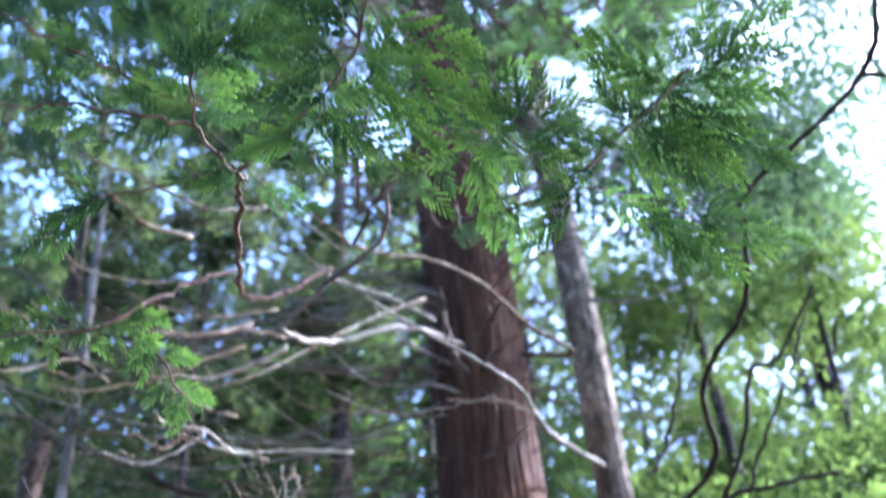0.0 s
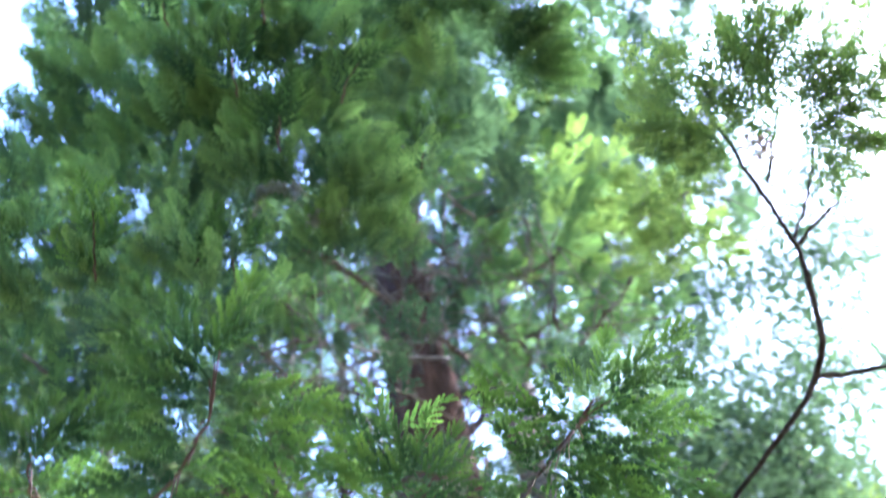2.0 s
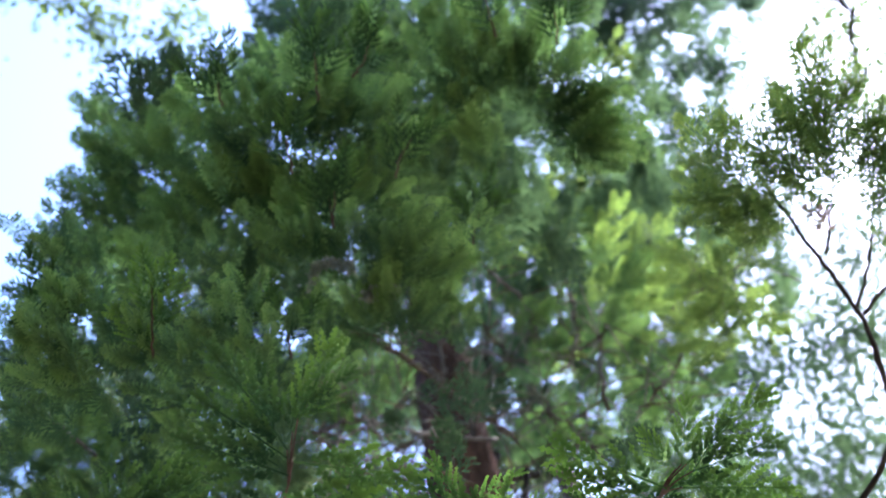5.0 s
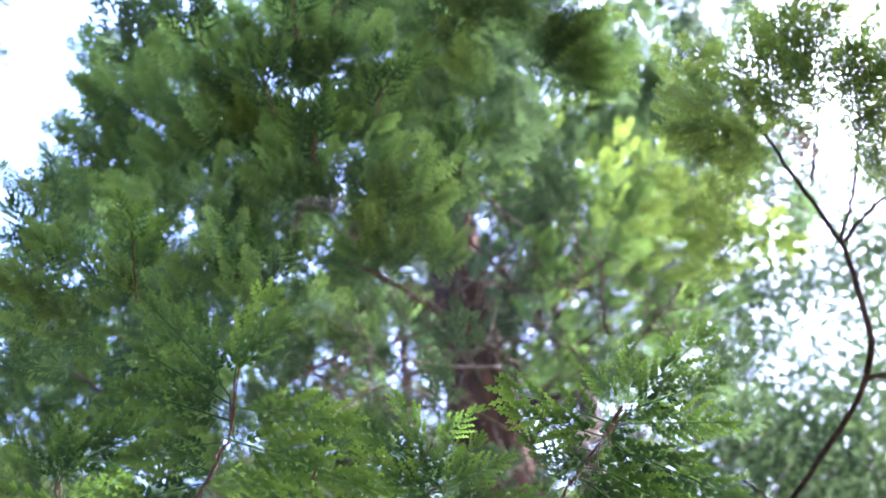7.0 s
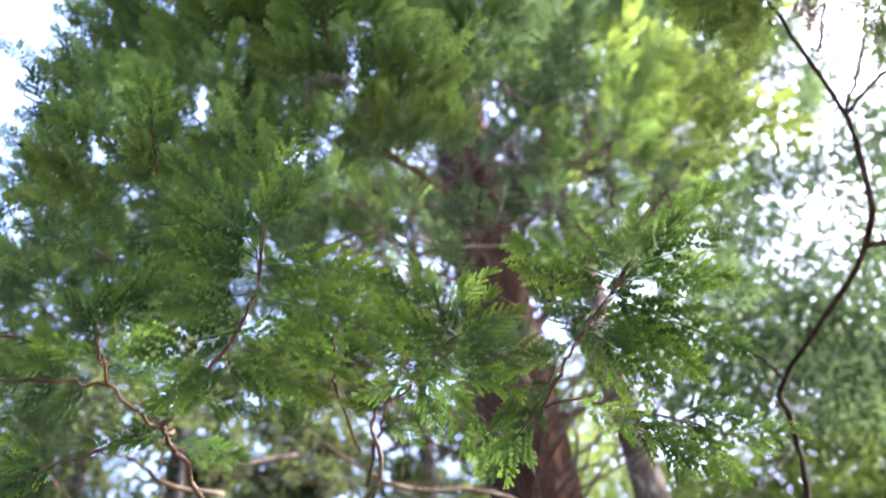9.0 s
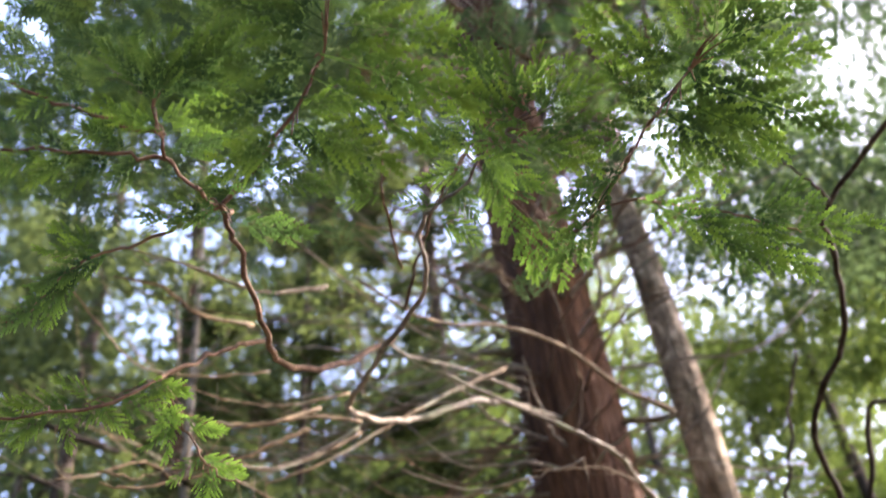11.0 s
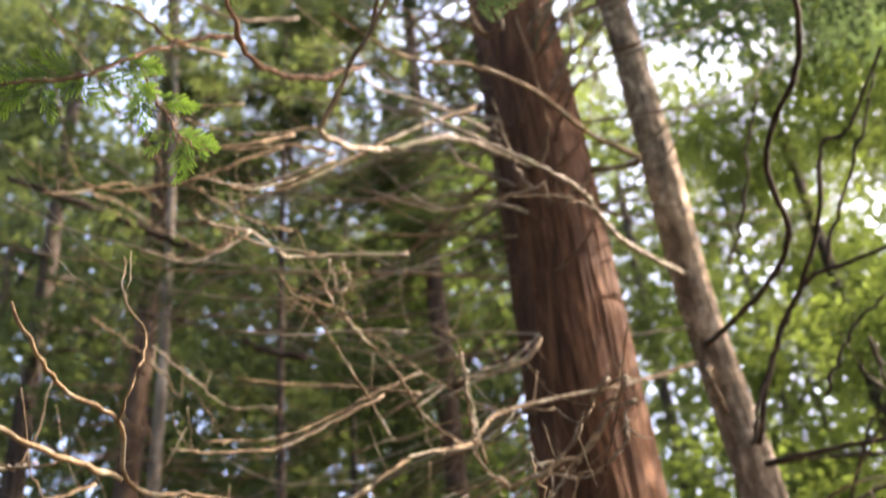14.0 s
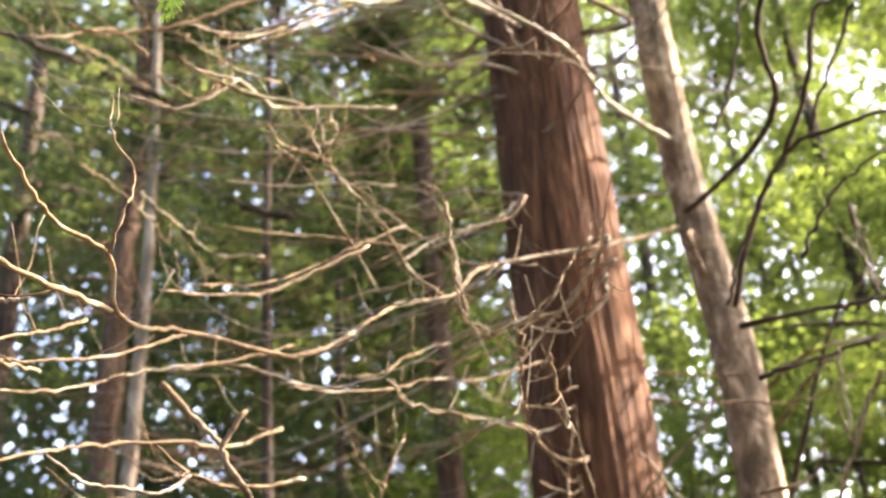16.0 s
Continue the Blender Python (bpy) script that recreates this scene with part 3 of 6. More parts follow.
SUNLIT += [((1.09, 3.51, 6.90), (1.31, 3.30, 6.88)), ((1.05, 3.46, 7.43), (0.91, 3.06, 7.57)), ((1.25, 3.41, 7.43), (1.16, 3.04, 7.54)), ((1.40, 3.41, 7.40), (1.36, 3.07, 7.49)), ((1.58, 3.41, 7.36), (1.75, 3.10, 7.38))]
SUNLIT += [((1.44, 3.49, 7.33), (1.84, 3.34, 7.20)), ((1.75, 3.35, 7.35), (1.97, 3.06, 7.33)), ((1.82, 3.45, 7.26), (2.15, 3.27, 7.14)), ((1.90, 3.56, 7.16), (2.20, 3.48, 6.98)), ((2.04, 3.28, 7.30), (2.30, 3.10, 7.19))]
SUNLIT += [((1.17, 3.00, 7.68), (1.28, 2.74, 7.67)), ((1.43, 3.06, 7.59), (1.63, 2.84, 7.55))]
RIGHT = []
RIGHT += [((1.56, 1.63, 4.90), (1.39, 1.33, 5.01)), ((1.59, 1.63, 4.89), (1.50, 1.18, 5.02)), ((1.63, 1.62, 4.87), (1.72, 1.30, 4.87)), ((1.67, 1.62, 4.86), (1.83, 1.37, 4.77)), ((1.60, 1.66, 4.87), (1.85, 1.49, 4.70))]
RIGHT += [((1.37, 1.69, 4.95), (1.13, 1.59, 4.97)), ((1.42, 1.67, 4.94), (1.12, 1.48, 5.03)), ((1.50, 1.62, 4.94), (1.26, 1.36, 5.04)), ((1.43, 1.74, 4.90), (1.24, 1.67, 4.89)), ((1.64, 1.68, 4.83), (1.81, 1.61, 4.65))]
RIGHT += [((1.73, 1.55, 4.86), (1.91, 1.28, 4.77)), ((1.55, 1.54, 4.96), (1.60, 1.25, 4.95)), ((1.48, 1.70, 4.90), (1.32, 1.54, 4.93)), ((1.63, 2.35, 5.68), (1.30, 2.27, 5.72)), ((1.70, 2.38, 5.63), (1.41, 2.38, 5.61))]
RIGHT += [((1.66, 2.04, 5.24), (1.49, 1.94, 5.25)), ((1.62, 2.60, 5.64), (1.34, 2.52, 5.67))]
BACK = [(0.74, 1.60, 7.37, 0.28), (1.25, 2.11, 7.01, 0.30), (0.61, 2.74, 6.79, 0.22), (0.62, 1.95, 6.9, 0.30)]
BACK += [(-0.10, 1.95, 6.3, 0.26), (0.30, 2.20, 6.3, 0.26), (-0.50, 2.15, 6.2, 0.24), (-0.85, 2.35, 5.9, 0.24), (0.05, 2.35, 5.9, 0.24), (1.0, 2.2, 7.2, 0.3)]
BACK += [(1.78, 3.37, 7.96, 0.30), (2.28, 3.48, 7.75, 0.28), (1.45, 3.12, 8.16, 0.3), (2.01, 4.44, 8.45, 0.25)]
BACK += [(1.78, 3.59, 8.47, 0.35), (2.23, 4.01, 8.70, 0.35), (1.80, 4.40, 8.59, 0.30), (2.32, 4.74, 8.84, 0.35), (2.80, 4.40, 8.88, 0.30)]
BACK += [(0.77, 2.76, 7.94, 0.35), (1.19, 2.85, 8.38, 0.35), (1.39, 3.22, 8.18, 0.30), (1.8, 5.0, 10.4, 0.4), (2.29, 5.36, 9.05, 0.35), (2.0, 5.2, 8.5, 0.35)]
BACK += [(-0.76, 3.09, 6.49, 0.28), (-0.47, 3.36, 6.61, 0.28), (-0.87, 3.75, 6.76, 0.28)]
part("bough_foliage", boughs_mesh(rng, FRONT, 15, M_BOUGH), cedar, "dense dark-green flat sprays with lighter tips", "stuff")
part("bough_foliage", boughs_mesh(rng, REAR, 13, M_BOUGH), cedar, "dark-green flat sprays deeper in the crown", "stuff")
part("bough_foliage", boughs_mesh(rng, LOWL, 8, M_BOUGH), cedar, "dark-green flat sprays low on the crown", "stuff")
FILL = []
FILL += [((-1.32, 2.46, 5.28), (-1.42, 2.30, 5.21)), ((-1.19, 2.62, 5.05), (-1.31, 2.41, 5.01)), ((-1.51, 3.02, 5.37), (-1.40, 2.77, 5.48)), ((-1.53, 3.23, 5.25), (-1.54, 2.95, 5.34)), ((-1.05, 2.41, 5.12), (-1.03, 2.17, 5.16))]
FILL += [((-1.11, 2.68, 5.07), (-1.03, 2.45, 5.14)), ((-1.08, 2.92, 5.05), (-1.01, 2.70, 5.13)), ((-0.98, 2.72, 4.70), (-1.09, 2.50, 4.70)), ((-1.07, 3.16, 5.73), (-1.15, 2.90, 5.77)), ((-0.87, 2.86, 5.10), (-0.88, 2.63, 5.15))]
FILL += [((-0.81, 2.83, 4.70), (-0.73, 2.64, 4.76)), ((-0.52, 2.54, 5.20), (-0.58, 2.31, 5.22)), ((-0.80, 3.06, 5.52), (-0.69, 2.78, 5.64)), ((-0.73, 2.95, 5.16), (-0.60, 2.72, 5.25)), ((-0.65, 3.21, 4.99), (-0.69, 2.98, 5.05))]
FILL += [((-0.28, 2.71, 5.12), (-0.40, 2.53, 5.11)), ((-0.44, 3.02, 5.19), (-0.59, 2.76, 5.24)), ((-0.45, 2.93, 4.86), (-0.54, 2.70, 4.91)), ((-0.25, 3.23, 5.56), (-0.39, 2.98, 5.61)), ((-0.19, 3.21, 5.06), (-0.19, 2.99, 5.12))]
FILL += [((0.24, 3.68, 5.52), (0.46, 3.47, 5.57))]
FILL += [((-0.43, 3.22, 6.12), (-0.48, 2.95, 6.17)), ((-0.28, 3.46, 6.21), (-0.30, 3.16, 6.30)), ((-0.08, 3.51, 6.45), (-0.02, 3.24, 6.52)), ((0.05, 3.60, 6.26), (0.02, 3.33, 6.34))]
FILL += [((-0.39, 3.37, 6.51), (-0.19, 3.15, 6.56)), ((-0.17, 3.47, 6.71), (0.04, 3.24, 6.77)), ((0.25, 3.68, 6.83), (0.21, 3.39, 6.91)), ((-0.44, 2.92, 6.07), (-0.48, 2.69, 6.10))]
FILL += [((-1.31, 3.03, 5.56), (-1.19, 2.80, 5.64)), ((-1.27, 2.81, 5.59), (-1.17, 2.60, 5.64)), ((-1.09, 2.92, 5.49), (-0.97, 2.67, 5.58)), ((-1.14, 2.98, 5.92), (-1.26, 2.73, 5.92))]
FILL += [((-0.96, 3.11, 5.83), (-1.09, 2.87, 5.83)), ((-0.82, 2.89, 5.29), (-0.85, 2.67, 5.33)), ((-0.67, 2.79, 5.53), (-0.56, 2.58, 5.58)), ((-0.64, 2.99, 5.46), (-0.62, 2.72, 5.54))]
FILL += [((-1.07, 2.39, 5.26), (-1.18, 2.17, 5.23)), ((-0.51, 3.07, 5.66), (-0.64, 2.86, 5.66))]
DEEP = []
DEEP += [((1.06, 2.91, 6.68), (1.22, 2.65, 6.68)), ((1.28, 3.26, 6.54), (1.52, 2.99, 6.53)), ((1.44, 3.33, 6.45), (1.72, 3.15, 6.37)), ((1.17, 3.57, 6.58), (1.42, 3.36, 6.56)), ((1.55, 3.61, 6.47), (1.84, 3.39, 6.42))]
DEEP += [((0.86, 3.15, 6.44), (1.04, 2.89, 6.45)), ((1.67, 2.97, 6.50), (1.88, 2.77, 6.43)), ((1.01, 3.92, 6.60), (1.21, 3.68, 6.62)), ((1.23, 3.92, 6.56), (1.47, 3.70, 6.55)), ((1.50, 4.13, 6.59), (1.77, 3.95, 6.53))]
DEEP += [((0.86, 2.80, 6.88), (0.75, 2.52, 6.92)), ((1.46, 3.11, 6.83), (1.63, 2.85, 6.83))]
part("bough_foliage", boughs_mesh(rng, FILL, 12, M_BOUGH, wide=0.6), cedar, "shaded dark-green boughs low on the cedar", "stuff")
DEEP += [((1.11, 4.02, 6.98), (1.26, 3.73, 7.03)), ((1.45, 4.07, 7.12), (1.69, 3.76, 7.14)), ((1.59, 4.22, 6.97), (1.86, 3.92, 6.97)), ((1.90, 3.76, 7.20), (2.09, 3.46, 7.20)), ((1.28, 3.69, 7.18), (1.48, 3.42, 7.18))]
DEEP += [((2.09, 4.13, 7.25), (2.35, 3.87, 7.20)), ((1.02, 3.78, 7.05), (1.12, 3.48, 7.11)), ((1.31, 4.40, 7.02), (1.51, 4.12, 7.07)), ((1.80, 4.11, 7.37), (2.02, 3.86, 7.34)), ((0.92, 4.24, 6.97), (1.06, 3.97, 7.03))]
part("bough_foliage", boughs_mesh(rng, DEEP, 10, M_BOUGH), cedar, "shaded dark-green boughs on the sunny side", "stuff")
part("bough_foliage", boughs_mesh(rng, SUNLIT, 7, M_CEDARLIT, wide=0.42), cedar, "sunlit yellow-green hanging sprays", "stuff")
part("bough_foliage", mesh_of("bough_foliage", *plumes(rng, BACK, 11, (0, -0.7, 0.3), size=(0.15, 0.30), loose=1.7), M_CEDAR), cedar, "dark-green boughs deeper in the crown", "stuff")

CROWNDEAD = []
CROWNDEAD += [[(0.03, 2.72, 6.08), (0.23, 2.84, 6.08), (0.39, 2.97, 6.05), (0.59, 3.13, 5.99), (0.75, 3.26, 5.94)]]
CROWNDEAD += [[(-0.06, 2.24, 6.00), (0.05, 2.37, 6.00), (0.17, 2.56, 5.96), (0.21, 2.67, 5.95)]]
CROWNDEAD += [[(0.59, 2.61, 6.61), (0.74, 2.74, 6.58), (0.92, 2.92, 6.51), (0.98, 3.10, 6.45)]]
CROWNDEAD += [[(1.26, 3.17, 5.79), (1.38, 3.07, 5.89), (1.49, 3.02, 5.97), (1.57, 2.95, 6.06)]]
CROWNDEAD += [[(0.91, 3.24, 6.31), (0.99, 3.36, 6.27), (1.13, 3.48, 6.22), (1.21, 3.58, 6.19)]]
CROWNDEAD += [[(-0.26, 3.05, 5.70), (-0.11, 3.04, 5.79), (0.10, 3.05, 5.86), (0.31, 3.04, 5.94)]]
CROWNDEAD += [[(-0.39, 3.40, 6.42), (-0.16, 3.41, 6.51), (0.09, 3.34, 6.64), (0.27, 3.35, 6.70)]]
CROWNDEAD += [[(0.23, 3.54, 6.25), (0.42, 3.50, 6.35), (0.69, 3.49, 6.40), (0.93, 3.48, 6.44)]]
CROWNDEAD += [[(1.14, 2.78, 6.79), (1.19, 3.01, 6.71), (1.21, 3.21, 6.64), (1.14, 3.39, 6.60)]]
CROWNDEAD += [[(1.23, 3.21, 6.02), (1.22, 3.06, 6.19), (1.27, 2.93, 6.33)]]
CROWNDEAD += [[(-0.11, 3.06, 6.21), (-0.01, 3.14, 6.22), (0.13, 3.32, 6.16), (0.20, 3.49, 6.10)]]
CROWNDEAD += [[(1.49, 2.57, 5.90), (1.62, 2.52, 5.94), (1.78, 2.46, 5.99)]]
CROWNDEAD += [[(0.43, 2.93, 6.89), (0.60, 3.07, 6.86), (0.80, 3.26, 6.79), (0.88, 3.42, 6.74)]]
CROWNDEAD += [[(0.68, 3.09, 6.43), (0.85, 3.17, 6.42), (1.08, 3.18, 6.45), (1.29, 3.13, 6.50)]]
for i, pts in enumerate(CROWNDEAD):
    limb = stem("dead_branch", cedar, pts, rnd.uniform(0.009, 0.014), 0.005, M_GREYDEAD if i % 3 else M_DEAD, "bare grey branch spotted with lichen", seed=2100 + i, sides=6, per=6, wobble=0.3, kink=0.008)
    for k, q in enumerate(smooth_line(pts, 4)[1:]):
        for j in range(2):
            e = q + Vector([rnd.gauss(0, 0.16), rnd.gauss(0, 0.16), rnd.gauss(-0.06, 0.14)])
            stem("twig", limb, [q, q.lerp(e, 0.5) + Vector((rnd.gauss(0, 0.02), 0, 0.03)), e], 0.005, 0.002, M_DEAD if (k + j) % 2 else M_GREYDEAD, seed=2200 + 40 * i + 2 * k + j, sides=4, per=3)

# boughs that come towards the path and end in flat living sprays
BOUGHS = []
BOUGHS += [([(0.75, 4.84, 5.65), (0.33, 4.47, 5.05), (-0.07, 4.04, 4.64), (-0.26, 3.68, 4.44), (-0.17, 3.38, 4.34), (-0.06, 3.00, 4.17), (0.07, 2.61, 4.00), (0.08, 2.26, 3.90), (0.18, 1.94, 3.65), (0.26, 1.68, 3.49)], 0.018)]
BOUGHS += [([(-0.07, 3.52, 4.64), (-0.24, 3.11, 4.18), (-0.33, 2.64, 3.79), (-0.33, 2.35, 3.66), (-0.30, 1.95, 3.48), (-0.28, 1.71, 3.36), (-0.35, 1.58, 3.36), (-0.36, 1.46, 3.37)], 0.012)]
BOUGHS += [([(-0.28, 1.71, 3.36), (-0.27, 1.67, 3.35), (-0.19, 1.58, 3.36), (-0.09, 1.46, 3.38), (-0.05, 1.38, 3.39)], 0.006)]
BOUGHS += [([(0.37, 2.85, 4.30), (0.51, 2.36, 3.93), (0.54, 2.01, 3.70), (0.56, 1.82, 3.60), (0.64, 1.62, 3.56)], 0.007)]
BOUGHS += [([(0.00, 3.00, 4.31), (0.07, 2.66, 4.23), (0.13, 2.37, 4.09), (0.21, 2.07, 3.94), (0.30, 1.85, 3.84)], 0.006)]
BOUGHS += [([(-0.35, 1.57, 3.36), (-0.49, 1.52, 3.35), (-0.63, 1.50, 3.34), (-0.72, 1.48, 3.31)], 0.004)]
BOUGHS += [([(-0.35, 1.52, 3.37), (-0.48, 1.47, 3.39), (-0.61, 1.40, 3.41), (-0.68, 1.35, 3.41)], 0.004)]
BOUGHS += [([(0.52, 2.19, 3.80), (0.60, 2.10, 3.73), (0.70, 2.07, 3.65), (0.81, 2.04, 3.56), (0.92, 2.05, 3.51)], 0.004)]
BOUGHS += [([(-0.37, 2.58, 3.84), (-0.45, 2.43, 3.68), (-0.56, 2.30, 3.49), (-0.67, 2.23, 3.37), (-0.86, 2.18, 3.32), (-0.98, 2.14, 3.28)], 0.007)]
BOUGHS += [([(-0.56, 2.30, 3.49), (-0.52, 2.37, 3.42), (-0.45, 2.42, 3.30), (-0.38, 2.41, 3.25)], 0.004)]
BOUGHS += [([(0.01, 2.68, 4.17), (-0.01, 2.28, 4.01), (0.00, 2.05, 3.95), (0.03, 1.94, 3.92)], 0.005)]
BOUGHS += [([(0.21, 2.07, 3.94), (0.30, 2.16, 3.86), (0.40, 2.24, 3.77), (0.45, 2.29, 3.72)], 0.003)]
BOUGHS += [([(-0.30, 1.76, 3.45), (-0.42, 1.80, 3.44), (-0.56, 1.87, 3.47), (-0.65, 1.88, 3.43), (-0.71, 1.91, 3.37), (-0.78, 1.92, 3.33)], 0.004)]
TWIGS = {i: [] for i in range(len(BOUGHS))}
TWIGS[0] += [((0.30, 1.57, 3.40), (0.16, 1.43, 3.47)), ((0.29, 1.58, 3.38), (0.14, 1.49, 3.42)), ((0.31, 1.56, 3.40), (0.32, 1.46, 3.46)), ((0.31, 1.57, 3.39), (0.43, 1.51, 3.41))]
TWIGS[0] += [((0.30, 1.59, 3.38), (0.47, 1.57, 3.35)), ((0.29, 1.61, 3.36), (0.42, 1.62, 3.30)), ((0.28, 1.61, 3.35), (0.14, 1.56, 3.35)), ((0.30, 1.57, 3.39), (0.26, 1.47, 3.45))]
TWIGS[0] += [((0.31, 1.57, 3.39), (0.38, 1.48, 3.44)), ((0.24, 1.72, 3.51), (0.15, 1.65, 3.54)), ((0.23, 1.73, 3.51), (0.32, 1.78, 3.42)), ((0.20, 1.76, 3.49), (0.08, 1.75, 3.46))]
TWIGS[0] += [((0.23, 1.72, 3.51), (0.37, 1.70, 3.47)), ((0.22, 1.74, 3.50), (0.25, 1.83, 3.39))]
TWIGS[1] += [((-0.35, 1.43, 3.38), (-0.14, 1.39, 3.45)), ((-0.32, 1.42, 3.41), (-0.20, 1.36, 3.46)), ((-0.35, 1.45, 3.36), (-0.31, 1.34, 3.43)), ((-0.35, 1.44, 3.37), (-0.41, 1.33, 3.40))]
TWIGS[1] += [((-0.35, 1.48, 3.33), (-0.44, 1.39, 3.33)), ((-0.34, 1.49, 3.33), (-0.21, 1.47, 3.36)), ((-0.37, 1.49, 3.42), (-0.30, 1.41, 3.45)), ((-0.37, 1.52, 3.40), (-0.24, 1.48, 3.41))]
TWIGS[1] += [((-0.36, 1.56, 3.37), (-0.23, 1.54, 3.38)), ((-0.31, 1.62, 3.33), (-0.18, 1.60, 3.34)), ((-0.28, 1.65, 3.32), (-0.37, 1.64, 3.27)), ((-0.26, 1.68, 3.30), (-0.11, 1.70, 3.27))]
TWIGS[1] += [((-0.26, 1.66, 3.31), (-0.41, 1.61, 3.28))]
TWIGS[2] += [((-0.05, 1.34, 3.43), (-0.16, 1.15, 3.49)), ((-0.04, 1.32, 3.45), (0.05, 1.18, 3.52)), ((-0.03, 1.30, 3.46), (0.07, 1.23, 3.49)), ((-0.05, 1.35, 3.42), (-0.19, 1.22, 3.44))]
TWIGS[2] += [((-0.05, 1.37, 3.40), (-0.22, 1.26, 3.39)), ((-0.04, 1.35, 3.41), (0.17, 1.39, 3.38)), ((-0.06, 1.39, 3.38), (0.20, 1.47, 3.31)), ((-0.08, 1.41, 3.35), (0.12, 1.51, 3.26))]
TWIGS[2] += [((-0.09, 1.44, 3.33), (-0.27, 1.40, 3.25)), ((-0.11, 1.47, 3.30), (0.06, 1.53, 3.23)), ((-0.07, 1.39, 3.37), (-0.22, 1.35, 3.32)), ((-0.12, 1.48, 3.28), (-0.25, 1.47, 3.20))]
TWIGS[2] += [((-0.10, 1.48, 3.40), (-0.23, 1.40, 3.40)), ((-0.12, 1.50, 3.39), (0.01, 1.49, 3.37)), ((-0.15, 1.53, 3.36), (-0.02, 1.57, 3.31)), ((-0.17, 1.55, 3.34), (-0.28, 1.56, 3.28))]
TWIGS[2] += [((-0.20, 1.57, 3.32), (-0.07, 1.60, 3.28))]
TWIGS[3] += [((0.68, 1.55, 3.57), (0.70, 1.43, 3.63)), ((0.65, 1.59, 3.55), (0.43, 1.50, 3.62)), ((0.63, 1.61, 3.54), (0.44, 1.54, 3.58)), ((0.67, 1.56, 3.57), (0.60, 1.48, 3.61))]
TWIGS[3] += [((0.69, 1.55, 3.57), (0.85, 1.41, 3.60)), ((0.70, 1.56, 3.56), (0.86, 1.49, 3.54)), ((0.68, 1.59, 3.55), (0.87, 1.55, 3.48)), ((0.64, 1.62, 3.52), (0.88, 1.65, 3.37))]
TWIGS[3] += [((0.61, 1.65, 3.50), (0.79, 1.69, 3.37)), ((0.58, 1.67, 3.49), (0.71, 1.72, 3.36)), ((0.56, 1.67, 3.48), (0.47, 1.58, 3.55)), ((0.60, 1.64, 3.51), (0.49, 1.62, 3.51))]
TWIGS[3] += [((0.70, 1.56, 3.56), (0.77, 1.46, 3.59)), ((0.60, 1.70, 3.58), (0.82, 1.67, 3.49)), ((0.58, 1.73, 3.56), (0.80, 1.76, 3.43)), ((0.55, 1.77, 3.55), (0.71, 1.80, 3.43))]
TWIGS[3] += [((0.56, 1.75, 3.56), (0.38, 1.79, 3.53)), ((0.52, 1.81, 3.52), (0.36, 1.87, 3.47)), ((0.48, 1.85, 3.50), (0.35, 1.96, 3.38)), ((0.62, 1.69, 3.59), (0.48, 1.65, 3.61))]
TWIGS[3] += [((0.63, 1.68, 3.59), (0.75, 1.57, 3.59))]
TWIGS[4] += [((0.27, 1.90, 3.82), (0.13, 1.81, 3.85)), ((0.22, 1.93, 3.79), (0.04, 1.88, 3.80)), ((0.16, 1.99, 3.75), (0.21, 2.06, 3.65)), ((0.13, 2.04, 3.71), (0.02, 2.00, 3.71))]
TWIGS[4] += [((0.11, 2.05, 3.70), (0.22, 2.09, 3.62)), ((0.29, 1.86, 3.84), (0.22, 1.73, 3.90)), ((0.30, 1.85, 3.84), (0.42, 1.76, 3.86))]
TWIGS[5] += [((-0.40, 1.56, 3.36), (-0.47, 1.57, 3.29)), ((-0.45, 1.54, 3.36), (-0.54, 1.55, 3.28)), ((-0.50, 1.52, 3.35), (-0.59, 1.52, 3.28)), ((-0.56, 1.51, 3.34), (-0.64, 1.49, 3.28))]
TWIGS[5] += [((-0.42, 1.55, 3.36), (-0.48, 1.46, 3.36)), ((-0.52, 1.51, 3.35), (-0.57, 1.45, 3.34))]
TWIGS[6] += [((-0.38, 1.52, 3.39), (-0.44, 1.45, 3.38)), ((-0.42, 1.50, 3.39), (-0.51, 1.48, 3.34)), ((-0.48, 1.47, 3.39), (-0.54, 1.40, 3.38)), ((-0.53, 1.44, 3.40), (-0.59, 1.43, 3.34))]
TWIGS[6] += [((-0.56, 1.42, 3.40), (-0.60, 1.34, 3.39))]
TWIGS[7] += [((0.58, 2.03, 3.65), (0.76, 2.04, 3.54)), ((0.66, 2.04, 3.62), (0.82, 2.09, 3.47)), ((0.74, 2.04, 3.59), (0.87, 2.10, 3.43)), ((0.81, 2.04, 3.56), (0.93, 2.10, 3.41))]
TWIGS[7] += [((0.81, 2.04, 3.56), (0.96, 1.98, 3.51)), ((0.89, 2.05, 3.52), (1.06, 1.98, 3.45))]
TWIGS[8] += [((-0.73, 2.29, 3.42), (-0.87, 2.21, 3.40)), ((-0.79, 2.28, 3.40), (-0.89, 2.26, 3.32)), ((-0.66, 2.30, 3.45), (-0.75, 2.30, 3.36)), ((-0.60, 2.30, 3.48), (-0.48, 2.32, 3.45))]
TWIGS[8] += [((-0.83, 2.27, 3.39), (-0.93, 2.18, 3.38))]
TWIGS[9] += [((-0.52, 2.37, 3.42), (-0.42, 2.39, 3.38)), ((-0.53, 2.35, 3.44), (-0.58, 2.35, 3.37)), ((-0.48, 2.43, 3.36), (-0.56, 2.43, 3.28)), ((-0.46, 2.46, 3.33), (-0.37, 2.46, 3.30))]
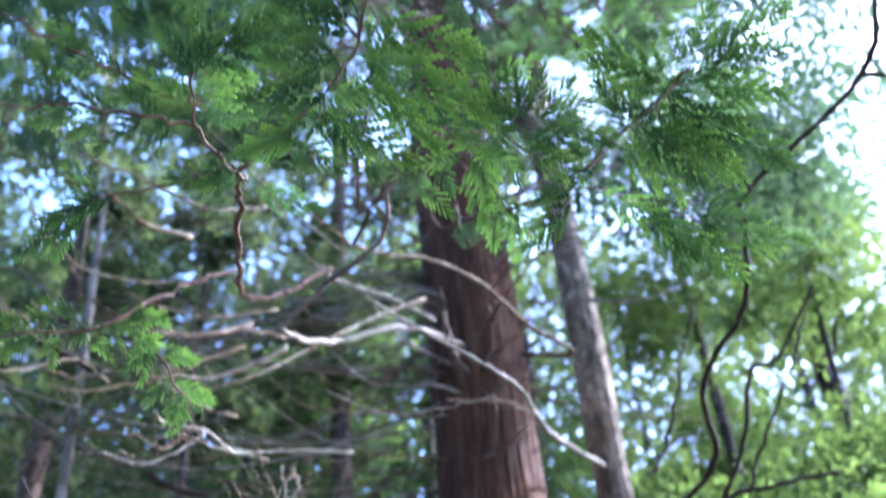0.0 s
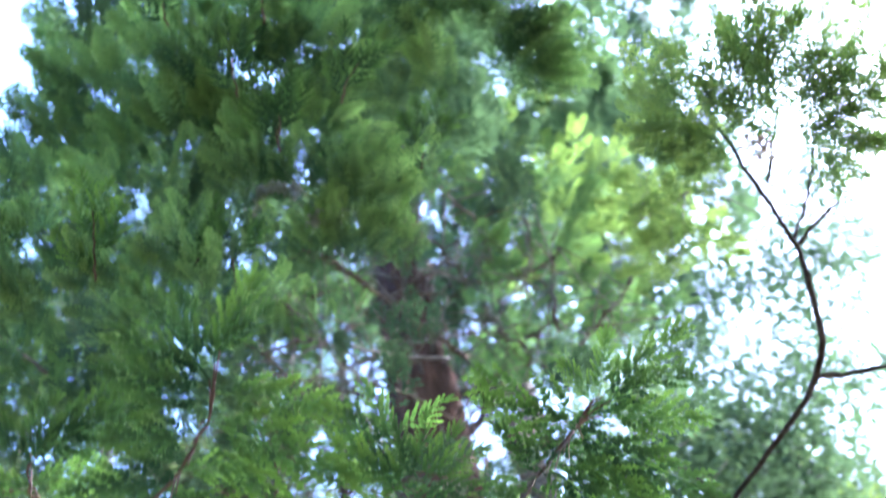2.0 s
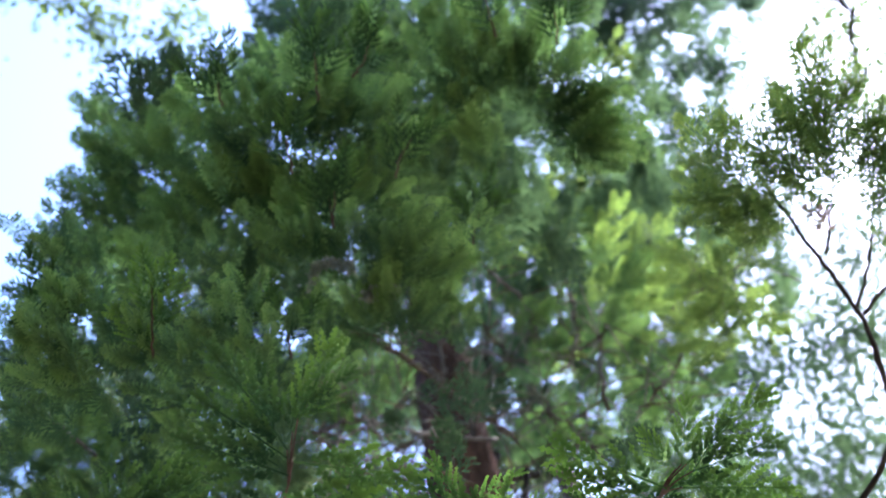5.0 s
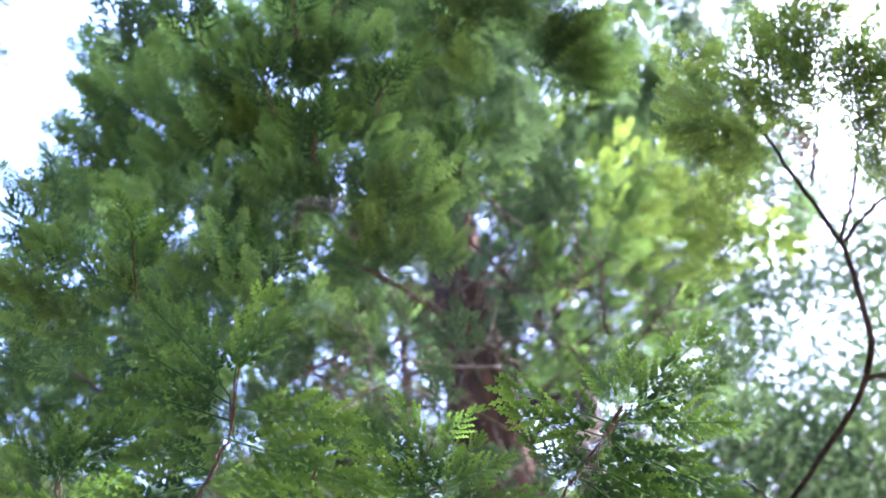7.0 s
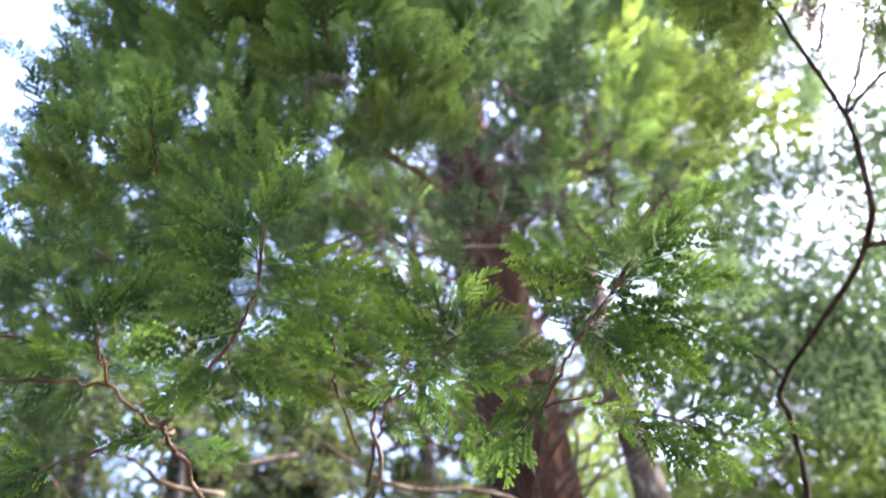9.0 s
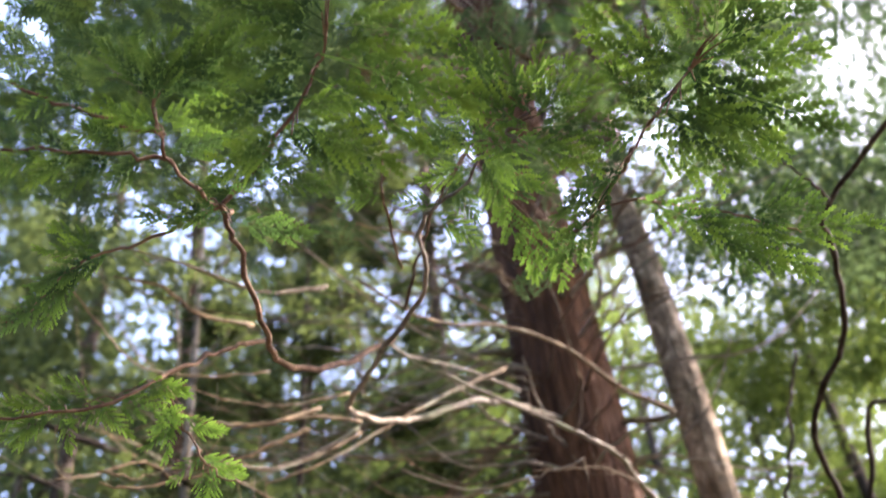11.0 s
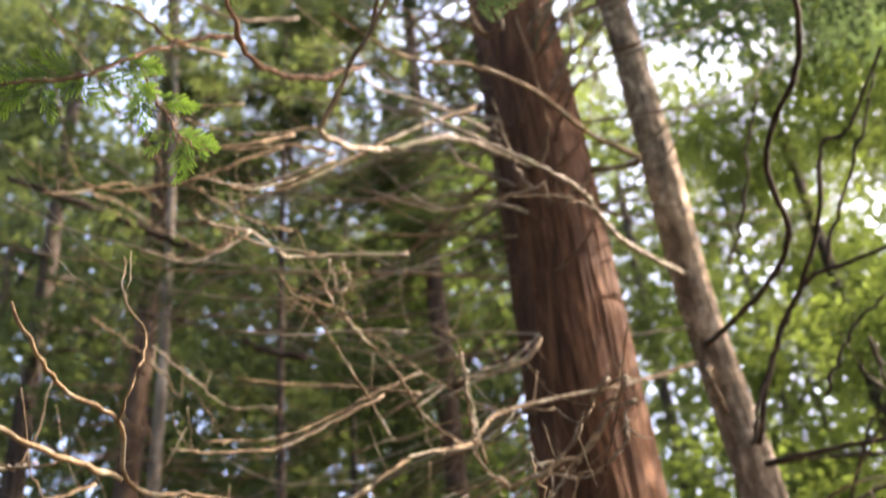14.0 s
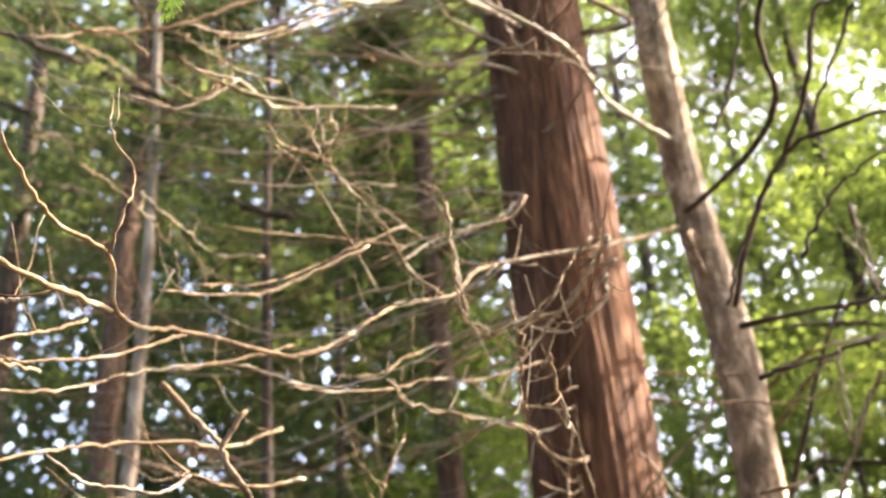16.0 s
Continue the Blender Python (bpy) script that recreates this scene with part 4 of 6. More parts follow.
TWIGS[9] += [((-0.46, 2.46, 3.33), (-0.46, 2.49, 3.23)), ((-0.55, 2.32, 3.47), (-0.49, 2.32, 3.44))]
TWIGS[10] += [((0.01, 2.05, 3.96), (-0.09, 1.91, 4.02)), ((0.02, 2.02, 3.98), (0.13, 1.89, 4.04)), ((-0.00, 2.09, 3.93), (-0.16, 2.02, 3.94)), ((0.02, 2.00, 4.00), (0.06, 1.84, 4.07))]
TWIGS[10] += [((-0.01, 2.14, 3.89), (-0.12, 2.13, 3.85))]
TWIGS[11] += [((0.30, 2.16, 3.86), (0.43, 2.13, 3.83)), ((0.34, 2.19, 3.83), (0.36, 2.30, 3.68)), ((0.38, 2.22, 3.80), (0.49, 2.27, 3.69)), ((0.28, 2.14, 3.88), (0.33, 2.25, 3.73))]
TWIGS[11] += [((0.40, 2.24, 3.77), (0.43, 2.31, 3.66))]
TWIGS[12] += [((-0.57, 1.88, 3.47), (-0.70, 1.86, 3.38)), ((-0.61, 1.88, 3.45), (-0.74, 1.90, 3.33)), ((-0.65, 1.88, 3.43), (-0.69, 1.93, 3.32)), ((-0.58, 1.87, 3.47), (-0.69, 1.81, 3.44))]
TWIGS[12] += [((-0.71, 1.91, 3.37), (-0.78, 1.90, 3.30))]
TWIGS[8] += [((-0.63, 2.30, 3.46), (-0.49, 2.31, 3.47)), ((-0.67, 2.30, 3.44), (-0.51, 2.37, 3.40)), ((-0.72, 2.29, 3.43), (-0.61, 2.35, 3.37)), ((-0.80, 2.27, 3.41), (-0.88, 2.29, 3.32)), ((-0.85, 2.26, 3.40), (-0.93, 2.25, 3.33)), ((-0.77, 2.28, 3.42), (-0.75, 2.34, 3.32)), ((-0.70, 2.29, 3.44), (-0.78, 2.21, 3.46))]
TWIGS[9] += [((-0.55, 2.34, 3.45), (-0.55, 2.41, 3.32)), ((-0.51, 2.39, 3.40), (-0.41, 2.40, 3.39)), ((-0.49, 2.43, 3.35), (-0.38, 2.46, 3.32)), ((-0.48, 2.45, 3.33), (-0.48, 2.50, 3.23)), ((-0.53, 2.37, 3.42), (-0.61, 2.38, 3.34))]
for i, (pts, r) in enumerate(BOUGHS):
    if i == 0:
        pts = [(0.88, 5.7, pts[1][2] + 0.72)] + pts[1:]
    b = stem("bough", cedar, pts, r, 0.0020, M_TWIG if i else M_GREYDEAD, "thin red-brown bough with living tips", seed=i, kink=0.004)
    line = smooth_line(pts, 12)
    for j, (foot, tip) in enumerate(TWIGS[i]):
        near = min(line, key=lambda q: (q - Vector(foot)).length)
        if 0.02 < (near - Vector(foot)).length < 0.4:
            stem("twig", b, [near, near.lerp(Vector(foot), 0.5) + Vector((0, 0, 0.008)), Vector(foot)], 0.0022, 0.0013, M_TWIG, seed=600 + 20 * i + j, sides=5, per=4, wobble=0.05)
    # these two boughs take only the brighter leaves, standing in for sunlight
    if i in (8, 9):
        hang_sprays(b, TWIGS[i], rnd, (0, 0.6, 0.75), 0.95, 1.0, 0.1)
    else:
        hang_sprays(b, TWIGS[i], rnd)
# single bright sprays at the ends of the higher boughs
TIPS = []
TIPS += [[(-0.50, 1.87, 4.59), (-0.49, 1.76, 4.62), (-0.48, 1.66, 4.63)], [(-0.77, 1.90, 4.68), (-0.76, 1.79, 4.65), (-0.77, 1.73, 4.68)]]
TIPS += [[(-0.13, 2.02, 4.78), (-0.13, 1.95, 4.77), (-0.13, 1.90, 4.76)], [(-0.23, 2.02, 4.76), (-0.24, 1.96, 4.79), (-0.24, 1.93, 4.81)]]
TIPS += [[(0.02, 1.76, 5.14), (0.01, 1.70, 5.17), (0.01, 1.66, 5.19)], [(0.51, 1.99, 5.40), (0.52, 1.92, 5.43), (0.54, 1.88, 5.45)]]
TIPS += [[(-0.01, 1.40, 5.35), (-0.01, 1.31, 5.39), (-0.01, 1.25, 5.41)], [(0.61, 1.27, 5.56), (0.59, 1.20, 5.59), (0.58, 1.15, 5.60)]]
TIPS += [[(0.11, 1.36, 5.46), (0.15, 1.31, 5.48), (0.17, 1.26, 5.50)], [(-0.33, 1.44, 5.47), (-0.34, 1.39, 5.49), (-0.34, 1.35, 5.51)]]
TIPS += [[(0.85, 1.34, 5.68), (0.85, 1.28, 5.70), (0.84, 1.23, 5.72)], [(0.23, 1.61, 5.17), (0.25, 1.55, 5.21), (0.29, 1.50, 5.23)]]
TIPS += [[(-0.10, 1.58, 5.18), (-0.11, 1.51, 5.21), (-0.11, 1.46, 5.23)], [(0.02, 1.68, 5.03), (0.03, 1.63, 5.06), (0.03, 1.60, 5.07)]]
for i, pts in enumerate(TIPS):
    b = stem("bough", cedar, pts, 0.004, 0.0015, M_TWIG, "thin red-brown bough with living tips", seed=900 + i, kink=0.002)
    dress(b, pts, 0.1, 5, 0.20, rnd, spread=0.55, meshes=FRESHLIT if i == 0 else SPRAYS)
SHADE = []
SHADE += [(-0.28, 2.80, 4.75, 0.16), (-0.09, 2.71, 4.83, 0.16), (0.39, 2.90, 4.67, 0.14), (-0.63, 2.57, 4.61, 0.14)]
SHADE += [(-0.97, 2.41, 4.36, 0.12), (-0.11, 2.49, 4.99, 0.16), (-0.88, 2.25, 4.76, 0.16), (-0.38, 2.45, 4.99, 0.14)]
SHADE += [(0.91, 2.44, 4.67, 0.14), (0.15, 2.58, 4.94, 0.16)]
part("bough_foliage", mesh_of("bough_foliage", *plumes(rng, SHADE, 5, (0, -0.7, 0.1), size=(0.11, 0.20), long=2.2, loose=2.6), M_CEDAR), cedar, "dark-green flat sprays", "stuff")

pale = thing("leaning_tree", (2.3, 6.0, 0), "slender leaning tree with pale blotched bark", "tree")
# bare dead limbs
DEAD = []
DEAD += [([(1.55, 5.83, 4.39), (1.12, 5.31, 4.04), (0.40, 4.71, 3.65), (0.21, 4.41, 3.36), (-0.01, 4.06, 3.17), (-0.22, 3.74, 2.89), (-0.36, 3.55, 2.78), (-0.56, 3.20, 2.72), (-0.64, 2.99, 2.64), (-0.67, 2.86, 2.64), (-0.65, 2.71, 2.71), (-0.72, 2.56, 2.71), (-0.74, 2.42, 2.73), (-0.78, 2.34, 2.82)], 0.020, 0.006)]
DEAD += [([(-0.68, 2.86, 2.63), (-0.73, 2.63, 2.58), (-0.80, 2.48, 2.58), (-0.84, 2.35, 2.56)], 0.010, 0.008)]
DEAD += [([(-0.65, 2.71, 2.71), (-0.61, 2.67, 2.79), (-0.60, 2.71, 2.93), (-0.64, 2.64, 3.02), (-0.66, 2.66, 3.15)], 0.006, 0.002)]
DEAD += [([(1.62, 5.81, 4.99), (1.21, 5.26, 4.86), (1.05, 4.96, 4.80), (0.91, 4.71, 4.83), (0.73, 4.50, 4.81), (0.46, 4.34, 4.87), (0.08, 4.05, 4.91)], 0.024, 0.012)]
DEAD += [([(1.65, 5.97, 4.71), (1.12, 5.72, 4.56), (0.68, 5.48, 4.47), (0.31, 5.39, 4.47), (-0.03, 5.36, 4.34)], 0.014, 0.006)]
DEAD += [([(0.68, 5.48, 4.47), (0.50, 5.29, 4.23), (0.19, 5.08, 4.02), (-0.03, 4.87, 3.77)], 0.012, 0.004)]
DEAD += [([(1.40, 5.35, 5.50), (1.07, 4.97, 5.43), (0.74, 4.54, 5.39), (0.45, 4.25, 5.30), (0.17, 4.01, 5.14), (0.02, 3.83, 5.05), (-0.20, 3.56, 5.02)], 0.024, 0.008)]
DEAD += [([(0.48, 4.53, 5.13), (0.23, 4.23, 5.04), (-0.04, 3.94, 4.92), (-0.10, 3.74, 4.84)], 0.012, 0.005)]
DEAD += [([(-0.40, 3.81, 4.57), (-0.57, 3.66, 4.40), (-0.76, 3.54, 4.33), (-0.93, 3.37, 4.32)], 0.014, 0.005)]
DEAD += [([(-0.35, 3.63, 5.08), (-0.56, 3.40, 4.85), (-0.81, 3.13, 4.76), (-0.99, 2.96, 4.71)], 0.014, 0.006)]
DEAD += [([(-0.67, 3.69, 4.95), (-0.85, 3.47, 4.84), (-0.94, 3.30, 4.83), (-1.09, 3.16, 4.77)], 0.014, 0.006)]
DEAD += [([(0.58, 4.13, 5.56), (0.58, 4.12, 5.42), (0.48, 4.13, 5.43), (0.43, 4.03, 5.53)], 0.012, 0.008)]
DEAD += [([(-0.26, 4.05, 4.61), (-0.44, 3.93, 4.42), (-0.61, 3.76, 4.26), (-0.73, 3.61, 4.25)], 0.012, 0.004)]
DEAD += [([(0.08, 3.51, 5.21), (-0.17, 3.32, 5.11), (-0.33, 3.17, 5.09)], 0.009, 0.004)]
DEAD += [([(-0.85, 2.92, 5.40), (-1.02, 2.69, 5.39), (-1.19, 2.52, 5.44)], 0.012, 0.006)]
DEAD += [([(0.81, 3.45, 6.17), (0.42, 2.99, 6.03), (0.14, 2.69, 5.99)], 0.014, 0.008)]
DEAD += [([(0.17, 2.60, 6.04), (0.10, 2.42, 6.03), (-0.02, 2.27, 6.10)], 0.010, 0.005)]
DEAD += [([(-0.33, 2.50, 6.06), (-0.31, 2.37, 6.13), (-0.30, 2.24, 6.20)], 0.009, 0.006)]
DEAD += [([(0.07, 2.70, 5.00), (-0.08, 2.56, 5.09), (-0.24, 2.46, 5.14)], 0.008, 0.004)]
DEAD += [([(0.72, 3.45, 6.17), (0.41, 3.31, 6.05), (0.14, 3.13, 5.93), (-0.06, 3.12, 5.80)], 0.014, 0.006)]
DEAD += [([(0.72, 3.68, 5.98), (0.50, 3.46, 5.92), (0.24, 3.24, 5.85), (0.01, 2.90, 5.97)], 0.012, 0.005)]
DEAD += [([(0.42, 4.40, 5.18), (0.13, 4.16, 4.86), (-0.11, 3.99, 4.60), (-0.40, 3.82, 4.30), (-0.59, 3.75, 4.19)], 0.016, 0.005)]
OLD = len(DEAD)
DEAD += [([(0.18, 4.41, 3.36), (0.03, 4.26, 3.44), (-0.04, 4.09, 3.53), (-0.16, 3.92, 3.61), (-0.24, 3.76, 3.65), (-0.37, 3.64, 3.64), (-0.41, 3.50, 3.65)], 0.007, 0.004)]
DEAD += [([(-0.24, 3.68, 3.60), (-0.17, 3.65, 3.66), (-0.14, 3.60, 3.72)], 0.004, 0.002)]
DEAD += [([(-0.24, 3.68, 3.60), (-0.26, 3.63, 3.67), (-0.22, 3.60, 3.72)], 0.004, 0.002)]
DEAD += [([(0.37, 4.85, 3.36), (0.31, 4.75, 3.35), (0.23, 4.61, 3.42), (0.22, 4.42, 3.56), (0.20, 4.22, 3.72), (0.11, 4.09, 3.73)], 0.008, 0.004)]
DEAD += [([(0.89, 4.88, 3.85), (0.75, 4.90, 3.69), (0.67, 4.89, 3.54), (0.54, 4.87, 3.43), (0.37, 4.83, 3.35), (0.22, 4.78, 3.28)], 0.010, 0.006)]
DEAD += [([(0.97, 4.87, 3.84), (0.88, 4.87, 3.69), (0.75, 4.89, 3.51), (0.59, 4.85, 3.43), (0.37, 4.84, 3.29), (0.21, 4.78, 3.23), (0.04, 4.70, 3.21)], 0.011, 0.005)]
DEAD += [([(0.93, 4.92, 3.77), (0.80, 4.93, 3.61), (0.65, 4.94, 3.45), (0.55, 4.92, 3.31), (0.44, 4.89, 3.19), (0.37, 4.87, 3.04)], 0.010, 0.005)]
DEAD += [([(0.99, 4.92, 3.74), (0.94, 4.91, 3.68), (0.93, 4.93, 3.55), (0.83, 4.94, 3.46), (0.72, 4.94, 3.40), (0.59, 4.90, 3.41), (0.50, 4.84, 3.45), (0.48, 4.76, 3.54)], 0.008, 0.004)]
DEAD += [([(0.77, 5.30, 2.90), (0.65, 5.23, 2.90), (0.57, 5.14, 2.93), (0.51, 5.04, 2.99), (0.25, 4.95, 3.03), (0.08, 4.86, 3.05), (-0.06, 4.75, 3.07)], 0.016, 0.007)]
DEAD += [([(0.69, 5.31, 2.71), (0.69, 5.27, 2.86), (0.72, 5.22, 3.00), (0.70, 5.20, 3.08), (0.67, 5.15, 3.23), (0.65, 5.10, 3.35)], 0.011, 0.004)]
DEAD += [([(0.81, 5.30, 2.70), (0.77, 5.26, 2.88), (0.75, 5.22, 2.99), (0.75, 5.17, 3.13)], 0.009, 0.003)]
DEAD += [([(0.56, 5.23, 3.03), (0.51, 5.14, 3.07), (0.49, 5.03, 3.17)], 0.008, 0.004)]
DEAD += [([(0.49, 5.33, 2.73), (0.51, 5.24, 2.84), (0.53, 5.16, 2.94), (0.57, 5.09, 2.98)], 0.008, 0.003)]
DEAD += [([(0.72, 5.35, 2.77), (0.63, 5.25, 2.76), (0.54, 5.15, 2.78)], 0.012, 0.006)]
DEAD += [([(0.72, 5.33, 2.82), (0.67, 5.26, 2.83), (0.60, 5.16, 2.91)], 0.010, 0.005)]
DEAD += [([(0.71, 5.23, 3.13), (0.59, 5.14, 3.12), (0.41, 5.05, 3.12), (0.31, 4.94, 3.15), (0.25, 4.82, 3.19)], 0.008, 0.004)]
DEAD += [([(0.74, 5.20, 3.22), (0.61, 5.22, 3.19), (0.52, 5.26, 3.12)], 0.006, 0.003)]
DEAD += [([(1.23, 5.38, 2.69), (1.16, 5.32, 2.73), (1.09, 5.24, 2.82), (1.01, 5.16, 2.88)], 0.009, 0.004)]
DEAD += [([(0.54, 5.17, 3.34), (0.31, 5.00, 3.22), (0.09, 4.79, 3.16), (-0.05, 4.59, 3.05), (-0.27, 4.37, 2.97), (-0.43, 4.14, 2.91)], 0.009, 0.005)]
DEAD += [([(0.60, 5.07, 3.55), (0.20, 4.92, 3.39), (-0.00, 4.74, 3.25), (-0.12, 4.55, 3.10), (-0.28, 4.33, 3.02)], 0.009, 0.004)]
DEAD += [([(-0.46, 4.19, 2.77), (-0.62, 4.01, 2.65), (-0.71, 3.80, 2.61), (-0.88, 3.58, 2.54), (-0.97, 3.38, 2.47), (-1.07, 3.17, 2.37)], 0.008, 0.006)]
DEAD += [([(-0.34, 3.88, 2.48), (-0.43, 3.79, 2.44), (-0.56, 3.70, 2.42), (-0.65, 3.59, 2.44), (-0.72, 3.47, 2.49)], 0.008, 0.005)]
DEAD += [([(-0.59, 3.38, 2.36), (-0.65, 3.32, 2.30), (-0.73, 3.23, 2.29), (-0.81, 3.14, 2.29), (-0.87, 3.03, 2.33)], 0.007, 0.004)]
DEAD += [([(-0.69, 3.64, 2.92), (-0.74, 3.52, 2.84), (-0.84, 3.39, 2.75), (-0.95, 3.24, 2.68), (-1.07, 3.07, 2.62)], 0.007, 0.005)]
DEAD += [([(-0.89, 3.28, 2.82), (-0.95, 3.13, 2.72), (-1.03, 2.96, 2.63)], 0.006, 0.005)]
DEAD += [([(-0.95, 3.13, 2.60), (-0.98, 3.06, 2.59), (-1.03, 2.99, 2.58)], 0.007, 0.006)]
DEAD += [([(-0.42, 4.26, 3.13), (-0.65, 4.10, 3.01), (-0.87, 3.91, 2.92), (-0.95, 3.74, 2.83), (-1.03, 3.57, 2.73), (-1.18, 3.36, 2.65)], 0.008, 0.005)]
DEAD += [([(-1.06, 3.00, 2.76), (-1.01, 3.02, 2.77), (-0.96, 3.03, 2.78)], 0.008, 0.005)]
DEAD += [([(-0.66, 3.28, 2.60), (-0.58, 3.31, 2.51), (-0.50, 3.33, 2.43)], 0.013, 0.011)]
DEAD += [([(-0.37, 3.32, 2.19), (-0.41, 3.31, 2.26), (-0.46, 3.28, 2.34), (-0.48, 3.27, 2.40), (-0.45, 3.27, 2.45), (-0.42, 3.27, 2.50)], 0.013, 0.009)]
DEAD += [([(-0.01, 4.05, 2.66), (-0.04, 4.02, 2.59), (-0.09, 4.00, 2.48), (-0.14, 3.94, 2.51), (-0.18, 3.87, 2.55)], 0.006, 0.003)]
DEAD += [([(-0.09, 4.10, 2.51), (-0.11, 4.11, 2.46), (-0.14, 4.13, 2.39)], 0.006, 0.004)]
DEAD += [([(0.03, 4.16, 4.15), (-0.20, 4.05, 4.09), (-0.42, 3.93, 4.02), (-0.46, 3.82, 3.97), (-0.54, 3.66, 3.96), (-0.66, 3.52, 3.91), (-0.69, 3.39, 3.87)], 0.009, 0.006)]
DEAD += [([(-0.40, 3.53, 4.25), (-0.51, 3.46, 4.15), (-0.66, 3.40, 4.03), (-0.79, 3.31, 3.93), (-0.91, 3.21, 3.84), (-0.97, 3.09, 3.79)], 0.010, 0.005)]
DEAD += [([(-0.60, 3.70, 4.00), (-0.67, 3.68, 3.90), (-0.72, 3.60, 3.87), (-0.81, 3.48, 3.88)], 0.007, 0.004)]
DEAD += [([(0.04, 4.27, 3.63), (-0.14, 4.14, 3.49), (-0.30, 4.01, 3.34), (-0.47, 3.86, 3.20), (-0.68, 3.66, 3.11)], 0.007, 0.005)]
DEAD += [([(0.03, 4.49, 3.65), (-0.24, 4.33, 3.63), (-0.45, 4.18, 3.58), (-0.65, 4.01, 3.54)], 0.007, 0.004)]
DEAD += [([(0.00, 4.35, 3.88), (-0.23, 4.27, 3.86), (-0.46, 4.19, 3.82), (-0.67, 4.09, 3.80)], 0.006, 0.004)]
DEAD += [([(1.84, 4.36, 2.88), (1.75, 4.45, 2.73), (1.71, 4.49, 2.64), (1.68, 4.47, 2.76), (1.68, 4.42, 2.88)], 0.010, 0.005)]
DEAD += [([(0.96, 5.43, 2.70), (1.09, 5.32, 2.79), (1.19, 5.21, 2.87), (1.26, 5.12, 2.91), (1.31, 5.02, 2.97), (1.35, 4.92, 3.06)], 0.011, 0.006)]
DEAD += [([(1.38, 4.74, 2.54), (1.56, 4.68, 2.56), (1.63, 4.64, 2.64), (1.65, 4.59, 2.75)], 0.010, 0.004)]
DEAD += [([(1.59, 4.49, 2.40), (1.64, 4.44, 2.53), (1.69, 4.39, 2.62), (1.75, 4.31, 2.79)], 0.009, 0.005)]
DEAD += [([(1.72, 4.09, 3.33), (1.78, 4.10, 3.26), (1.80, 4.13, 3.17), (1.83, 4.15, 3.11)], 0.007, 0.004)]
DEAD += [([(0.92, 4.41, 4.46), (0.76, 4.30, 4.48), (0.62, 4.22, 4.44), (0.44, 4.15, 4.40)], 0.007, 0.004)]
DEAD += [([(0.57, 4.50, 3.87), (0.48, 4.44, 3.73), (0.28, 4.36, 3.64), (0.07, 4.27, 3.55), (-0.12, 4.20, 3.41)], 0.009, 0.005)]
DEAD += [([(-0.10, 3.98, 3.39), (-0.26, 3.87, 3.25), (-0.44, 3.75, 3.11), (-0.59, 3.59, 3.03), (-0.72, 3.41, 2.97)], 0.008, 0.005)]
DEAD += [([(-0.30, 3.68, 3.84), (-0.51, 3.57, 3.84), (-0.63, 3.45, 3.84), (-0.68, 3.35, 3.84)], 0.008, 0.004)]
DEAD += [([(-0.53, 3.59, 3.91), (-0.61, 3.56, 3.82), (-0.73, 3.50, 3.73), (-0.86, 3.39, 3.72)], 0.007, 0.004)]
DEAD += [([(-0.09, 4.05, 3.26), (-0.21, 3.86, 3.45), (-0.31, 3.70, 3.58), (-0.41, 3.58, 3.61)], 0.006, 0.003)]
DEAD += [([(-0.24, 3.82, 3.65), (-0.18, 3.77, 3.73), (-0.22, 3.70, 3.82)], 0.004, 0.002)]
DEAD += [([(0.26, 4.29, 3.22), (0.23, 4.29, 3.46), (0.20, 4.29, 3.67), (0.13, 4.32, 3.81), (-0.06, 4.38, 3.90)], 0.008, 0.004)]
DEAD += [([(-0.27, 4.18, 4.77), (-0.44, 3.99, 4.67), (-0.65, 3.81, 4.52), (-0.82, 3.61, 4.39)], 0.011, 0.006)]
DEAD += [([(-0.25, 3.88, 4.50), (-0.42, 3.81, 4.35), (-0.57, 3.71, 4.23), (-0.71, 3.56, 4.16)], 0.010, 0.005)]
DEAD += [([(-0.47, 4.20, 4.36), (-0.59, 4.06, 4.31), (-0.70, 3.89, 4.29), (-0.79, 3.72, 4.26)], 0.008, 0.004)]
DEAD += [([(-0.65, 3.98, 4.94), (-0.86, 3.84, 4.82), (-1.10, 3.63, 4.73), (-1.19, 3.38, 4.73), (-1.25, 3.13, 4.73)], 0.007, 0.004)]
DEAD += [([(-0.31, 4.10, 4.87), (-0.58, 3.93, 4.70), (-0.77, 3.72, 4.59), (-0.89, 3.49, 4.50)], 0.008, 0.004)]
DEAD += [([(-1.01, 4.04, 4.43), (-1.10, 3.85, 4.42), (-1.23, 3.72, 4.29), (-1.33, 3.58, 4.18)], 0.009, 0.005)]
